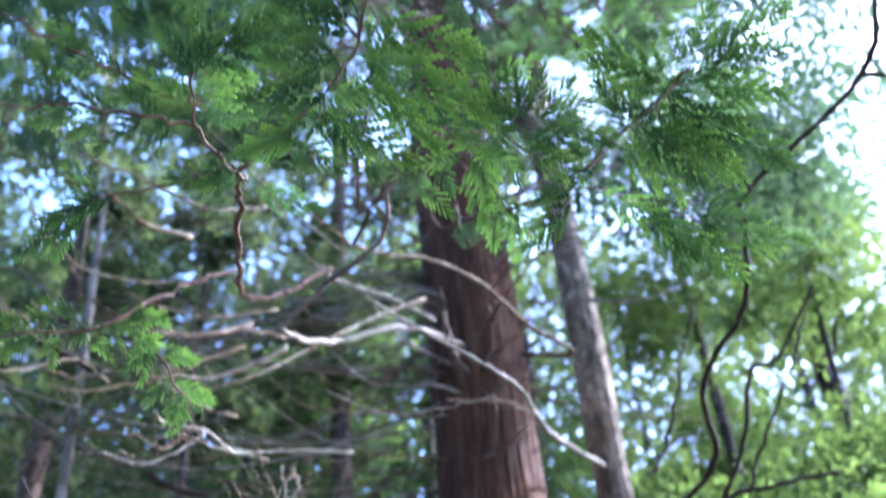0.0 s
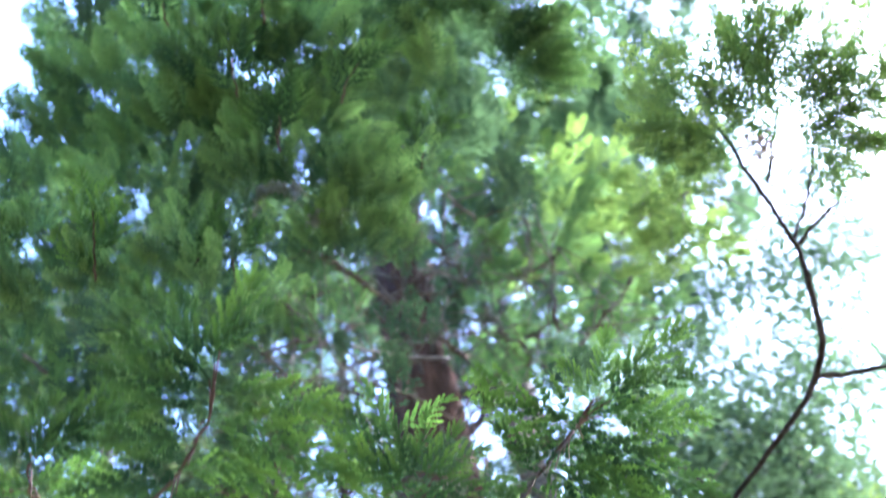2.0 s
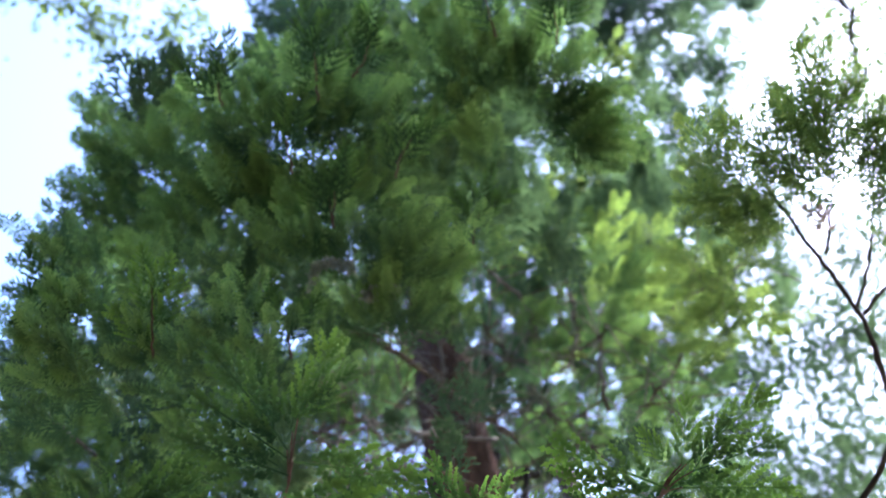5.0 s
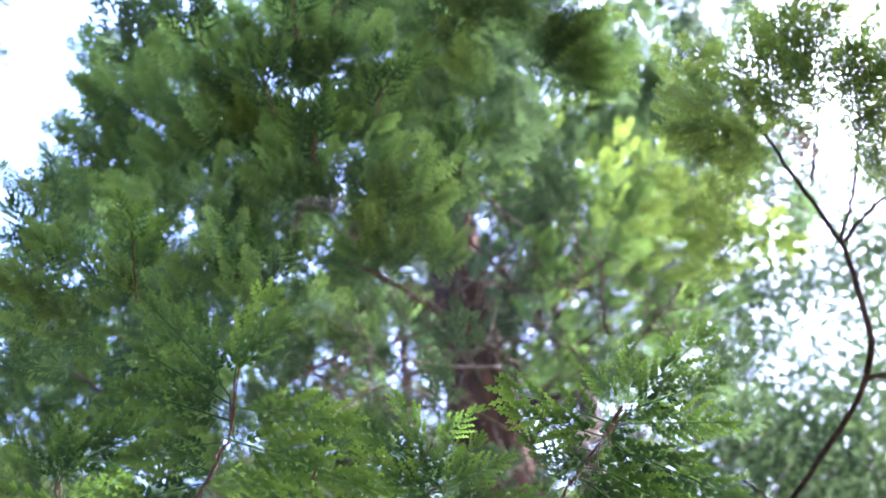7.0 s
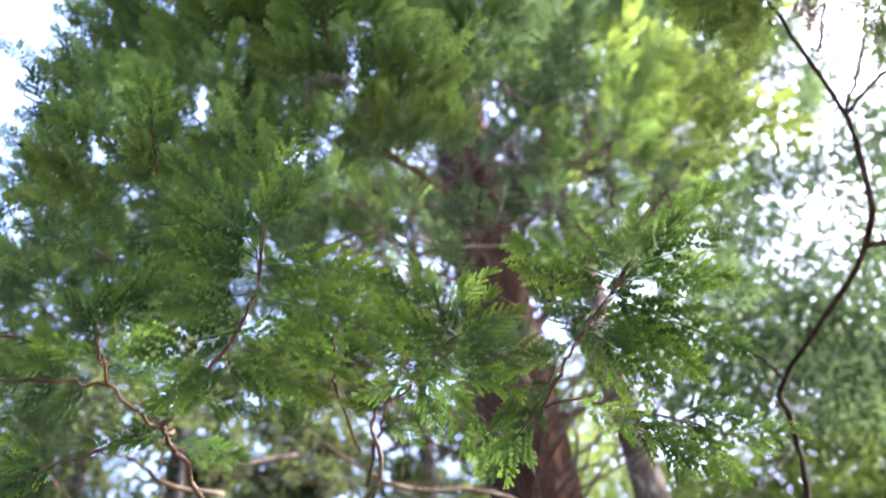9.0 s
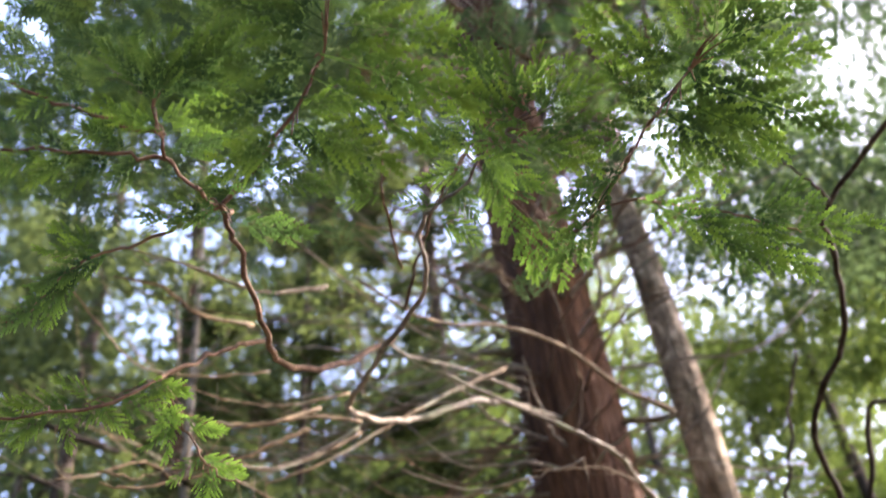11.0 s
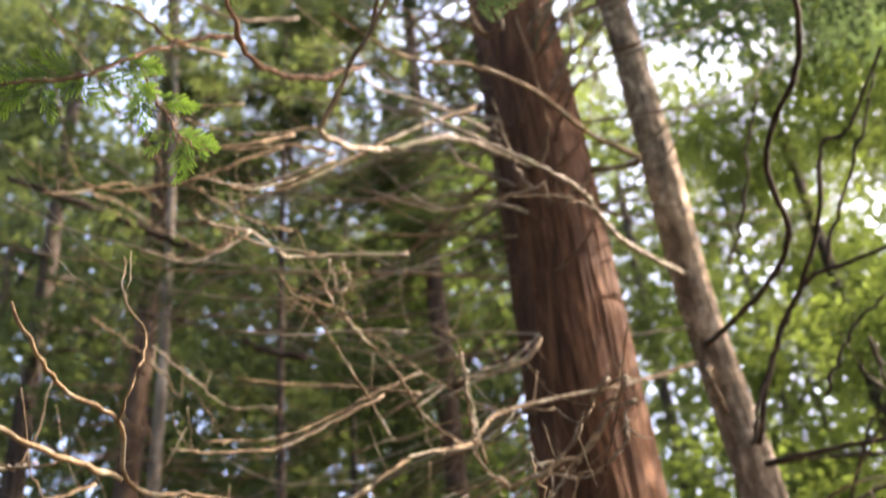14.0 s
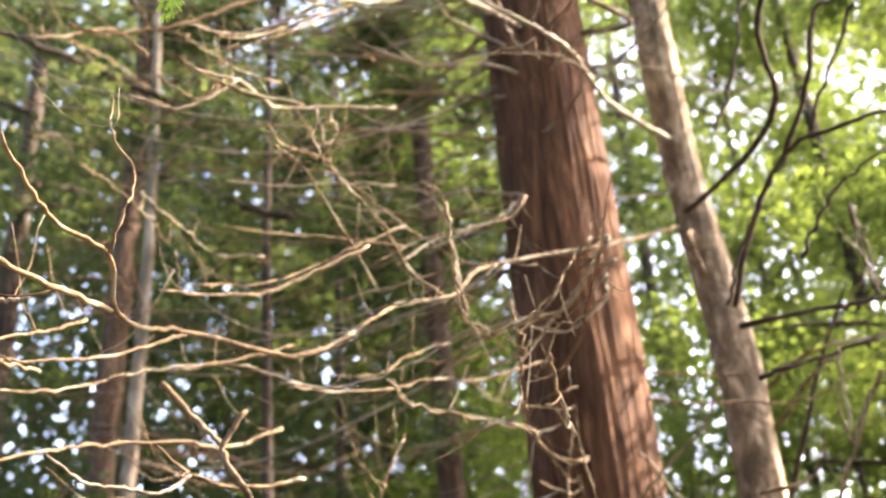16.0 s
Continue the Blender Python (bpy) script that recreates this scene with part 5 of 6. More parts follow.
for i, (pts, r0, r1) in enumerate(DEAD):
    start = Vector(pts[0])
    away = Vector((start.x - 0.88, start.y - 5.7, 0)).length
    owner = pale if i in (0, 3, 4) else cedar
    if owner is pale:
        pts = [start + (start - Vector((0, 0, 1.5))).normalized() * 0.28] + pts
    elif away < 0.95 and i not in (1, 2, 16, 19):
        root = Vector((0.88, 5.7, start.z + 0.24 * away + 0.10))
        pts = [root] + ([root.lerp(start, 0.55) + Vector((0.03, 0, -0.03 * away))] if away > 0.9 else []) + pts
    if i < OLD:
        r0, r1 = r0 * (0.55 if i == 0 else 0.75 if away < 0.95 else 0.8), r1 * 0.75
    else:
        r0, r1 = r0 * 0.9, r1 * 0.8
    b = stem("dead_branch", owner, pts, r0, r1, M_GREYDEAD if i in (3, 4, 5, 7) or i % 5 == 4 else M_DEAD, "bare dead branch", seed=100 + i, kink=0.0025)
    line = smooth_line(pts, 6)
    for k in range(len(pts) // 2 if i < OLD else (2 if r0 < 0.0085 else 0)):
        q = line[rnd.randrange(1, len(line) - 1)]
        d = Vector((rnd.uniform(-1, 0.4), rnd.uniform(-0.9, 0.3), rnd.uniform(-0.2, 0.8))).normalized() * rnd.uniform(0.10, 0.32)
        stem("twig", b, [q, q + d * 0.5 + Vector((0, 0, -0.03)), q + d + Vector((0, 0, 0.06))], r1 * 0.6, 0.0015, M_DEAD, seed=i * 7 + k, sides=5, per=4, kink=0.004)
for i in range(46):
    z = 2.3 + 8.2 * rnd.random() ** 1.3
    a = rnd.uniform(math.pi * 0.72, math.pi * 1.16)
    ln = rnd.uniform(1.0, 3.3)
    o = Vector((0.88 + 0.10 * math.cos(a), 5.7 + 0.10 * math.sin(a), z))
    d = Vector((math.cos(a), math.sin(a), 0))
    s = Vector((-d.y, d.x, 0)) * rnd.uniform(-0.9, 0.9)
    dip = rnd.uniform(0.3, 1.5)
    pts = [o, o + d * ln * 0.3 + Vector((0, 0, -0.14 * dip * ln)), o + d * ln * 0.6 + s * 0.3 + Vector((0, 0, -0.20 * dip * ln)), o + d * ln * 0.82 + s * 0.7 + Vector((0, 0, -0.12 * dip * ln)), o + d * ln + s * 1.3 + Vector((0, 0, rnd.uniform(-0.10, 0.25) * ln))]
    stem("dead_branch", cedar, pts, rnd.uniform(0.004, 0.009), 0.0015, M_DEAD, "bare dead branch", seed=300 + i, sides=6, per=5, kink=0.004)
    if i % 2:
        q = Vector(pts[2 if i % 4 == 1 else 3])
        w = (d * rnd.uniform(0.4, 0.9) + Vector((rnd.uniform(-0.5, 0.5), rnd.uniform(-0.5, 0.5), rnd.uniform(-0.1, 0.7)))).normalized() * rnd.uniform(0.2, 0.7)
        stem("dead_branch", cedar, [q, q + w * 0.5 + Vector((0, 0, -0.05)), q + w], 0.0035, 0.0012, M_TWIG, "thin bare dead twig", seed=1700 + i, sides=5, per=4, kink=0.004)

for i in range(110):
    z = rnd.uniform(5.2, 11.5)
    a = rnd.uniform(math.pi * 0.85, math.pi * 1.95)
    ln = rnd.uniform(0.6, 1.9)
    d = Vector((math.cos(a), math.sin(a), 0))
    o = Vector((0.9, 5.7, z)) + d * 0.05
    s = Vector((-d.y, d.x, 0)) * rnd.uniform(-0.3, 0.3)
    stem("dead_branch", cedar, [o, o + d * ln * 0.4 + Vector((0, 0, -0.05 * ln)), o + d * ln * 0.75 + s + Vector((0, 0, -0.12 * ln)), o + d * ln + s * 1.6 + Vector((0, 0, rnd.uniform(-0.2, 0.1) * ln))],
         rnd.uniform(0.009, 0.017), 0.003, M_GREYDEAD if i % 3 else M_TWIG, "bare dead branch", seed=700 + i, sides=5, per=5, kink=0.006)

# long sagging dead branches at half height, reaching out over the path
for i in range(36):
    z = rnd.uniform(4.0, 6.8)
    a = rnd.uniform(math.pi * 0.84, math.pi * 1.22)
    ln = rnd.uniform(1.4, 3.6)
    d = Vector((math.cos(a), math.sin(a), 0))
    s = Vector((-d.y, d.x, 0)) * rnd.uniform(-1.0, 1.0)
    o = Vector((0.88, 5.7, z)) + d * 0.1
    sag = rnd.uniform(0.04, 0.28) * ln
    pts = [o, o + d * ln * 0.25 + Vector((0, 0, -0.6 * sag)), o + d * ln * 0.55 + s * 0.4 + Vector((0, 0, -sag)), o + d * ln * 0.8 + s * 0.8 + Vector((0, 0, -0.8 * sag)), o + d * ln + s + Vector((0, 0, rnd.uniform(-0.6, 0.5) * sag))]
    b = stem("dead_branch", cedar, pts, rnd.uniform(0.006, 0.011), 0.0014, M_DEAD if i % 3 else M_GREYDEAD, "bare dead branch", seed=2300 + i, sides=6, per=5, kink=0.005)
    for k in (2, 3):
        q = Vector(pts[k])
        w = (d * 0.6 + Vector((rnd.uniform(-0.6, 0.6), rnd.uniform(-0.6, 0.6), rnd.uniform(-0.2, 0.6)))).normalized() * rnd.uniform(0.15, 0.5)
        stem("twig", b, [q, q + w * 0.5 + Vector((0, 0, -0.03)), q + w], 0.003, 0.001, M_TWIG, seed=2500 + 2 * i + k, sides=5, per=4, kink=0.004)

# ---- the pale leaning tree ----
PT = [(1.88, 6.33, 2.39), (1.84, 6.23, 2.91), (1.81, 6.08, 3.71), (1.75, 6.03, 4.35), (1.69, 5.93, 4.97), (1.64, 5.75, 5.75), (1.62, 5.77, 7.41), (1.52, 5.83, 8.21), (1.78, 6.16, 8.83), (1.71, 6.01, 10.48), (1.88, 5.72, 12.39)]
foot = Vector(PT[0])
part("trunk", trunk_mesh("trunk", [(foot.x + 0.25, foot.y - 0.05, -0.1)] + PT, [0.15, 0.135, 0.125, 0.118, 0.11, 0.105, 0.10, 0.09, 0.075, 0.05, 0.02], M_PALE, 56, 260, 0.055, 12, 0.3, 4), pale, "pale grey blotched bark")
ARCS = []
ARCS += [[(0.19, 3.40, 3.20), (0.20, 3.49, 3.12), (0.21, 3.59, 3.02), (0.21, 3.66, 2.96), (0.31, 3.74, 2.87)]]
ARCS += [[(0.30, 3.59, 2.81), (0.42, 3.60, 2.87), (0.51, 3.60, 2.95), (0.57, 3.59, 3.03), (0.61, 3.60, 3.09)]]
ARCS += [[(0.50, 3.85, 2.94), (0.64, 3.86, 2.97), (0.72, 3.86, 3.05), (0.75, 3.85, 3.13)]]
ARCS += [[(0.11, 4.17, 3.46), (0.32, 4.17, 3.53), (0.45, 4.17, 3.60), (0.53, 4.17, 3.67)]]
ARCS += [[(-0.32, 3.76, 2.87), (-0.18, 3.80, 2.93), (-0.04, 3.80, 3.04), (0.18, 3.83, 3.07), (0.30, 3.84, 3.14), (0.36, 3.85, 3.20)]]
ARCS += [[(-0.54, 3.91, 3.19), (-0.30, 3.95, 3.28), (-0.18, 3.96, 3.37), (-0.10, 3.98, 3.42)]]
ARCS += [[(-0.42, 3.88, 2.82), (-0.19, 3.95, 2.82), (0.00, 3.98, 2.89), (0.17, 3.99, 2.97)]]
ARCS += [[(-0.03, 3.45, 2.63), (0.04, 3.52, 2.57), (0.19, 3.57, 2.54), (0.31, 3.62, 2.52), (0.41, 3.66, 2.51)]]
ARCS += [[(-0.84, 3.57, 3.82), (-0.75, 3.64, 3.83), (-0.68, 3.66, 3.88), (-0.61, 3.66, 3.97)]]
ARCS += [[(-0.09, 3.86, 4.27), (0.15, 3.96, 4.21), (0.41, 3.97, 4.24), (0.63, 3.95, 4.30)]]
ARCS += [[(0.48, 3.61, 2.74), (0.50, 3.68, 2.66), (0.53, 3.75, 2.58), (0.55, 3.81, 2.53)]]
ARCS += [[(0.38, 3.64, 2.95), (0.41, 3.73, 2.83), (0.39, 3.82, 2.73), (0.42, 3.89, 2.64)]]
ARCS += [[(-0.98, 3.98, 3.70), (-0.85, 4.12, 3.62), (-0.74, 4.23, 3.55), (-0.55, 4.31, 3.56)]]
ARCS += [[(-0.41, 3.73, 3.74), (-0.28, 3.82, 3.70), (-0.19, 3.91, 3.64), (-0.11, 4.00, 3.59)]]
ARCS += [[(-1.14, 3.48, 4.12), (-1.02, 3.56, 4.14), (-0.89, 3.61, 4.20), (-0.74, 3.69, 4.22)]]
ARCS += [[(-0.25, 3.69, 3.82), (-0.24, 3.79, 3.74), (-0.19, 3.81, 3.80), (-0.21, 3.80, 3.88)]]
ARCS += [[(0.28, 4.10, 2.89), (0.43, 4.11, 2.96), (0.59, 4.08, 3.10), (0.74, 4.01, 3.28)]]
ARCS += [[(-0.26, 4.33, 3.34), (0.01, 4.36, 3.41), (0.27, 4.36, 3.48), (0.57, 4.39, 3.47)]]
ARCS += [[(-0.85, 4.05, 2.97), (-0.62, 4.14, 3.01), (-0.39, 4.24, 2.96)]]
ARCS += [[(-1.13, 3.70, 3.67), (-1.03, 3.81, 3.63), (-0.95, 3.92, 3.58), (-0.87, 4.04, 3.50)]]
SHADED = []
SHADED += [[(1.44, 4.61, 2.98), (1.65, 4.57, 3.02), (1.93, 4.48, 3.06)]]
SHADED += [[(1.51, 5.04, 3.52), (1.59, 4.97, 3.72), (1.70, 4.87, 3.93), (1.85, 4.75, 4.12)]]
SHADED += [[(1.78, 4.70, 3.56), (1.88, 4.62, 3.73), (1.99, 4.55, 3.85), (2.18, 4.45, 3.95)]]
SHADED += [[(1.92, 4.55, 4.14), (2.01, 4.42, 4.35), (2.13, 4.21, 4.60), (2.21, 4.04, 4.81)]]
SHADED += [[(1.62, 4.96, 4.46), (1.72, 4.81, 4.69), (1.78, 4.64, 4.95), (1.85, 4.47, 5.17)]]
SHOOTS = []
SHOOTS += [[(1.81, 4.12, 3.48), (1.86, 4.21, 3.36), (1.90, 4.32, 3.21)]]
SHOOTS += [[(1.64, 4.22, 2.93), (1.65, 4.31, 2.81), (1.67, 4.39, 2.66)]]
for i, pts in enumerate(ARCS):
    limb = stem("dead_branch", cedar, pts, 0.0052, 0.0036, M_DEAD if i % 3 else M_GREYDEAD, "thin bare drooping branch", seed=2600 + i, sides=6, per=6, wobble=0.2, kink=0.005)
    for k, q in enumerate(smooth_line(pts, 3)[1:]):
        if rnd.random() < 0.6:
            e = q + Vector([rnd.gauss(0, 0.09), rnd.gauss(0, 0.05), rnd.gauss(0.02, 0.09)])
            stem("twig", limb, [q, q.lerp(e, 0.5) + Vector((0, 0, -0.015)), e], 0.0035, 0.0016, M_DEAD, seed=2700 + 20 * i + k, sides=4, per=3)
# SHADED branches get dark bark: their shade is put into the colour
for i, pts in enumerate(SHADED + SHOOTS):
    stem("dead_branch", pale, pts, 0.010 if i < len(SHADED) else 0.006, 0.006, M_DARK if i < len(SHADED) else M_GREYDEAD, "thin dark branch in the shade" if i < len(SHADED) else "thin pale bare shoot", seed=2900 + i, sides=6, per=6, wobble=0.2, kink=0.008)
WINDING = []
WINDING += [([(1.64, 5.86, 4.51), (1.70, 5.53, 4.43), (1.81, 4.93, 4.35), (1.80, 4.55, 4.35), (1.64, 4.17, 4.41), (1.61, 3.90, 4.43), (1.64, 3.50, 4.44), (1.58, 3.19, 4.58), (1.53, 2.98, 4.59), (1.61, 2.22, 4.37), (1.61, 2.00, 4.53), (1.59, 1.90, 4.66), (1.52, 1.80, 4.82), (1.47, 1.71, 5.08), (1.39, 1.61, 5.10)], 0.017, 0.005)]
WINDING += [([(1.61, 2.22, 4.37), (1.70, 2.19, 4.34), (1.84, 2.12, 4.30)], 0.010, 0.006)]
WINDING += [([(1.59, 1.89, 4.61), (1.63, 1.83, 4.62), (1.70, 1.76, 4.63)], 0.007, 0.004)]
WINDING += [([(1.63, 1.88, 4.98), (1.65, 1.76, 5.03), (1.66, 1.64, 5.08)], 0.006, 0.003)]
WINDING += [([(1.70, 2.04, 4.85), (1.75, 1.86, 4.92), (1.77, 1.63, 5.03)], 0.006, 0.003)]
WINDING += [([(1.46, 2.84, 4.46), (1.39, 2.79, 4.53), (1.31, 2.76, 4.60)], 0.007, 0.003)]
WINDING += [([(1.81, 5.89, 3.90), (1.84, 5.41, 4.13), (1.93, 4.93, 4.27), (2.08, 4.65, 4.21), (2.32, 4.43, 4.16)], 0.018, 0.009)]
WINDING += [([(1.93, 4.93, 4.27), (2.00, 4.64, 4.46), (2.04, 4.42, 4.73), (2.13, 4.30, 4.72), (2.28, 4.01, 4.95)], 0.014, 0.008)]
WINDING += [([(1.83, 5.93, 3.79), (2.05, 5.56, 3.68), (2.43, 5.21, 3.58)], 0.018, 0.010)]
WINDING += [([(2.09, 6.56, 2.98), (2.19, 6.33, 3.30), (2.27, 6.08, 3.60), (2.41, 5.77, 3.93)], 0.016, 0.007)]
WINDING += [([(2.34, 5.31, 4.17), (2.39, 5.43, 3.90), (2.45, 5.50, 3.69)], 0.010, 0.006)]
for i, (pts, r0, r1) in enumerate(WINDING):
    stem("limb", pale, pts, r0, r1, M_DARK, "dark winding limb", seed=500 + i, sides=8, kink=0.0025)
# same lightened leaves here, in place of sunlight on these shaded sprays
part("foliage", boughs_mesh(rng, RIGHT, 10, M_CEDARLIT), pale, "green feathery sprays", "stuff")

CROWN = []
CROWN += [(1.77, 4.01, 9.92, 0.45), (2.17, 4.05, 9.81, 0.45), (2.45, 4.45, 9.53, 0.45), (2.87, 4.59, 9.32, 0.40)]
CROWN += [(3.28, 4.67, 9.11, 0.35), (1.36, 4.30, 10.40, 0.4), (2.58, 3.83, 9.81, 0.4), (2.03, 4.96, 9.93, 0.4)]
CROWN += [(2.50, 3.27, 11.20, 0.4), (2.14, 3.84, 9.97, 0.4), (3.00, 4.06, 9.57, 0.4), (1.26, 3.82, 11.24, 0.35)]
part("crown", mesh_of("crown", *clump(rng, CROWN, 70, (0.1, -0.2, -0.4), 0.6, (0.09, 0.17), (0, 0, 1), LEAF, 0.8), M_BROAD), pale, "sunlit yellow-green thin leaves", "stuff")

# ---- the wood behind ----
def dead_twigs(t, base, low, high, count, seed):
    """Thin bare branches all round the lower trunk of a tree."""
    q = random.Random(seed)
    for i in range(count):
        a = q.uniform(0, 2 * math.pi)
        ln = q.uniform(0.7, 2.3)
        d = Vector((math.cos(a), math.sin(a), 0))
        o = Vector((base[0], base[1], q.uniform(low, high)))
        s = Vector((-d.y, d.x, 0)) * q.uniform(-0.35, 0.35) * ln
        stem("dead_branch", t, [o, o + d * ln * 0.35 + Vector((0, 0, -0.10 * ln)), o + d * ln * 0.7 + s * 0.4 + Vector((0, 0, -0.16 * ln)), o + d * ln + s + Vector((0, 0, q.uniform(-0.1, 0.12) * ln))],
             q.uniform(0.006, 0.013), 0.002, M_DEAD if i % 2 else M_TWIG, seed=seed + i, sides=5, per=4, kink=0.006)


def far_tree(name, base, height, radius, trunk_r, mat, bark_mat, leaves, size, low, label, lean=(0, 0), seed=0):
    """A tree further off: trunk, limbs and a broken crown of many leaves round the limbs' ends."""
    r = np.random.default_rng(seed)
    q = random.Random(seed)
    t = thing(name, (base[0], base[1], 0), label, "tree", "trees of the wood behind")
    top = Vector((base[0] + lean[0], base[1] + lean[1], height))
    foot = Vector((base[0], base[1], -0.1))
    mid = foot.lerp(top, 0.5) + Vector((q.uniform(-0.2, 0.2), q.uniform(-0.2, 0.2), 0))
    part("trunk", mesh_of("trunk", *tube([foot, foot.lerp(mid, 0.5), mid, mid.lerp(top, 0.6), top], trunk_r, trunk_r * 0.12, 12, 10, 0.06, seed), bark_mat, True), t)
    blobs = []
    conifer = mat is M_FAR
    k = int((44 if conifer else 26) * (height - low) / 8)
    for i in range(k):
        s = q.random()
        z = low + (height - low) * s
        c = foot.lerp(top, z / height)
        a = q.uniform(0, 2 * math.pi)
        reach = radius * (1 - 0.65 * s ** 1.5) * q.uniform(0.25, 1.0)
        e = c + Vector((math.cos(a) * reach, math.sin(a) * reach, q.uniform(-0.3, 0.4)))
        if i < 16:
            stem("limb", t, [c + Vector((0, 0, -0.2)), c.lerp(e, 0.5) + Vector((0, 0, 0.1)), e], trunk_r * 0.22, 0.012, bark_mat, seed=seed + i, sides=5, per=4)
        blobs.append((e.x, e.y, e.z, radius * (q.uniform(0.13, 0.30) if conifer else q.uniform(0.20, 0.42))))
    w = np.array([b[3] ** 2 for b in blobs])
    per = leaves / (12.6 * w.sum())
    shapes = LEAF if mat is M_BROAD else SPRIG
    if conifer:
        per, size = per * 1.15, (size[0] * 0.72, size[1] * 0.72)
    part("crown", mesh_of("crown", *clump(r, blobs, per, (0, 0, -0.2), 0.6, size, (0, 0, 1), shapes, 0.6), mat), t, kind="stuff")
    return t


behind = far_tree("conifer", (0.23, 11.4), 23, 2.6, 0.175, M_FAR, M_BROWN, 11000, (0.17, 0.40), 7.0, "slim dark conifer standing behind the cedar", (0.1, 0.1), 21)
dead_twigs(behind, (0.23, 11.4), 3.5, 9.5, 16, 1200)
POLES = [[(1.35, 5.84, 8.68), (1.44, 5.48, 9.46), (1.51, 5.11, 10.29), (1.70, 4.74, 11.26), (1.83, 4.32, 12.53)],
         [(1.20, 5.79, 9.26), (1.21, 5.36, 10.05), (1.25, 4.98, 10.97), (1.32, 4.58, 12.05), (1.44, 4.04, 13.22)],
         [(1.60, 6.13, 9.32), (1.71, 5.67, 10.26), (1.95, 5.18, 11.34), (2.22, 4.75, 12.40)]]
clumps = []
for i, pts in enumerate(POLES):
    root = Vector((0.90, 5.80, pts[0][2] - 0.6))
    limb = stem("upright_limb", cedar, [root, root.lerp(Vector(pts[0]), 0.6) + Vector((0.05, 0, -0.1))] + pts, 0.042, 0.012, M_DARK, "thin dark upright limb", seed=1300 + i, sides=9, per=8, wobble=0.06)
    for k, q in enumerate(smooth_line(pts, 7)[2:]):
        a = rnd.uniform(0, 2 * math.pi)
        e = q + Vector((math.cos(a), math.sin(a), rnd.uniform(-0.2, 0.3))) * rnd.uniform(0.4, 1.0)
        stem("twig", limb, [q, q.lerp(e, 0.5) + Vector((0, 0, 0.08)), e], 0.011, 0.004, M_DARK, seed=1340 + 40 * i + k, sides=5, per=4)
        clumps.append((e.x, e.y, e.z, rnd.uniform(0.14, 0.26)))
part("bough_foliage", mesh_of("bough_foliage", *clump(rng, clumps, 45, (0, -0.2, -0.3), 0.7, (0.10, 0.20), shapes=FAR), M_CEDAR), cedar, "thin hanging green sprays", "stuff")
slim = far_tree("slender_tree", (-2.27, 8.1), 12, 1.8, 0.08, M_FAR, M_GREY, 1500, (0.16, 0.30), 6.4, "slender grey-barked young tree", (-0.05, 0), 22)
dead_twigs(slim, (-2.27, 8.1), 3.0, 8.5, 40, 1000)
dark = far_tree("conifer", (-3.1, 9.9), 20, 2.8, 0.17, M_FAR, M_BROWN, 4000, (0.17, 0.38), 9.0, "conifer with a bare brown lower trunk", (0, 0), 23)
dead_twigs(dark, (-3.1, 9.9), 3.0, 9.5, 44, 1100)
dead_twigs(cedar, (0.75, 5.6), 3.0, 7.2, 34, 1700)
DARKB = [[(-1.88, 8.03, 7.15), (-2.15, 7.89, 7.24), (-2.45, 7.72, 7.33), (-2.86, 7.49, 7.42), (-3.32, 7.20, 7.49)], [(-1.05, 8.72, 6.39), (-1.39, 8.63, 6.44), (-1.67, 8.50, 6.55), (-2.08, 8.33, 6.65), (-2.40, 8.21, 6.69)]]
for i, pts in enumerate(DARKB):
    stem("dead_branch", dark, [Vector(q) for q in pts], 0.040, 0.026, M_DARK, "dark drooping dead limb", seed=1180 + i, kink=0.01)
far_tree("conifer", (-1.2, 13.5), 22, 3.2, 0.07, M_FAR, M_DARK, 8500, (0.19, 0.44), 3.0, "dark conifer in the wood behind", (0, 0), 24)
far_tree("conifer", (-5.0, 12.0), 21, 3.4, 0.2, M_FAR, M_DARK, 5800, (0.19, 0.44), 2.5, "dark conifer in the wood behind", (0, 0), 25)
far_tree("conifer", (-8.0, 17.0), 22, 4.0, 0.2, M_FAR, M_DARK, 11000, (0.26, 0.50), 1.5, "dark conifer in the wood behind", (0, 0), 26)
far_tree("conifer", (-3.0, 20.0), 24, 4.5, 0.22, M_FAR, M_DARK, 13000, (0.26, 0.52), 1.5, "dark conifer in the wood behind", (0, 0), 27)
far_tree("broadleaf_tree", (2.0, 17.0), 18, 4.0, 0.18, M_BROAD, M_DARK, 34000, (0.07, 0.12), 1.5, "sunlit yellow-green broadleaf tree behind the cedar", (0, 0), 28)
far_tree("broadleaf_tree", (5.2, 12.0), 17, 3.6, 0.15, M_BROAD, M_DARK, 42000, (0.055, 0.10), 1.5, "light-green broadleaf tree with thin leaves", (0, 0), 29)
far_tree("broadleaf_tree", (8.5, 15.5), 18, 4.2, 0.18, M_BROAD, M_DARK, 46000, (0.06, 0.11), 1.5, "light-green broadleaf tree with thin leaves", (0, 0), 30)
far_tree("broadleaf_tree", (4.4, 8.2), 8.6, 2.3, 0.09, M_BROAD, M_DARK, 20000, (0.045, 0.085), 2.0, "light-green young broadleaf tree beside the leaning tree", (0.3, -0.3), 31)
far_tree("conifer", (5.0, 21.0), 25, 4.5, 0.22, M_FAR, M_DARK, 5000, (0.26, 0.52), 1.5, "dark conifer in the wood behind", (0, 0), 32)
far_tree("conifer", (0.5, 26.0), 24, 5.0, 0.22, M_FAR, M_DARK, 12000, (0.30, 0.60), 1.0, "dark conifer in the wood behind", (0, 0), 33)
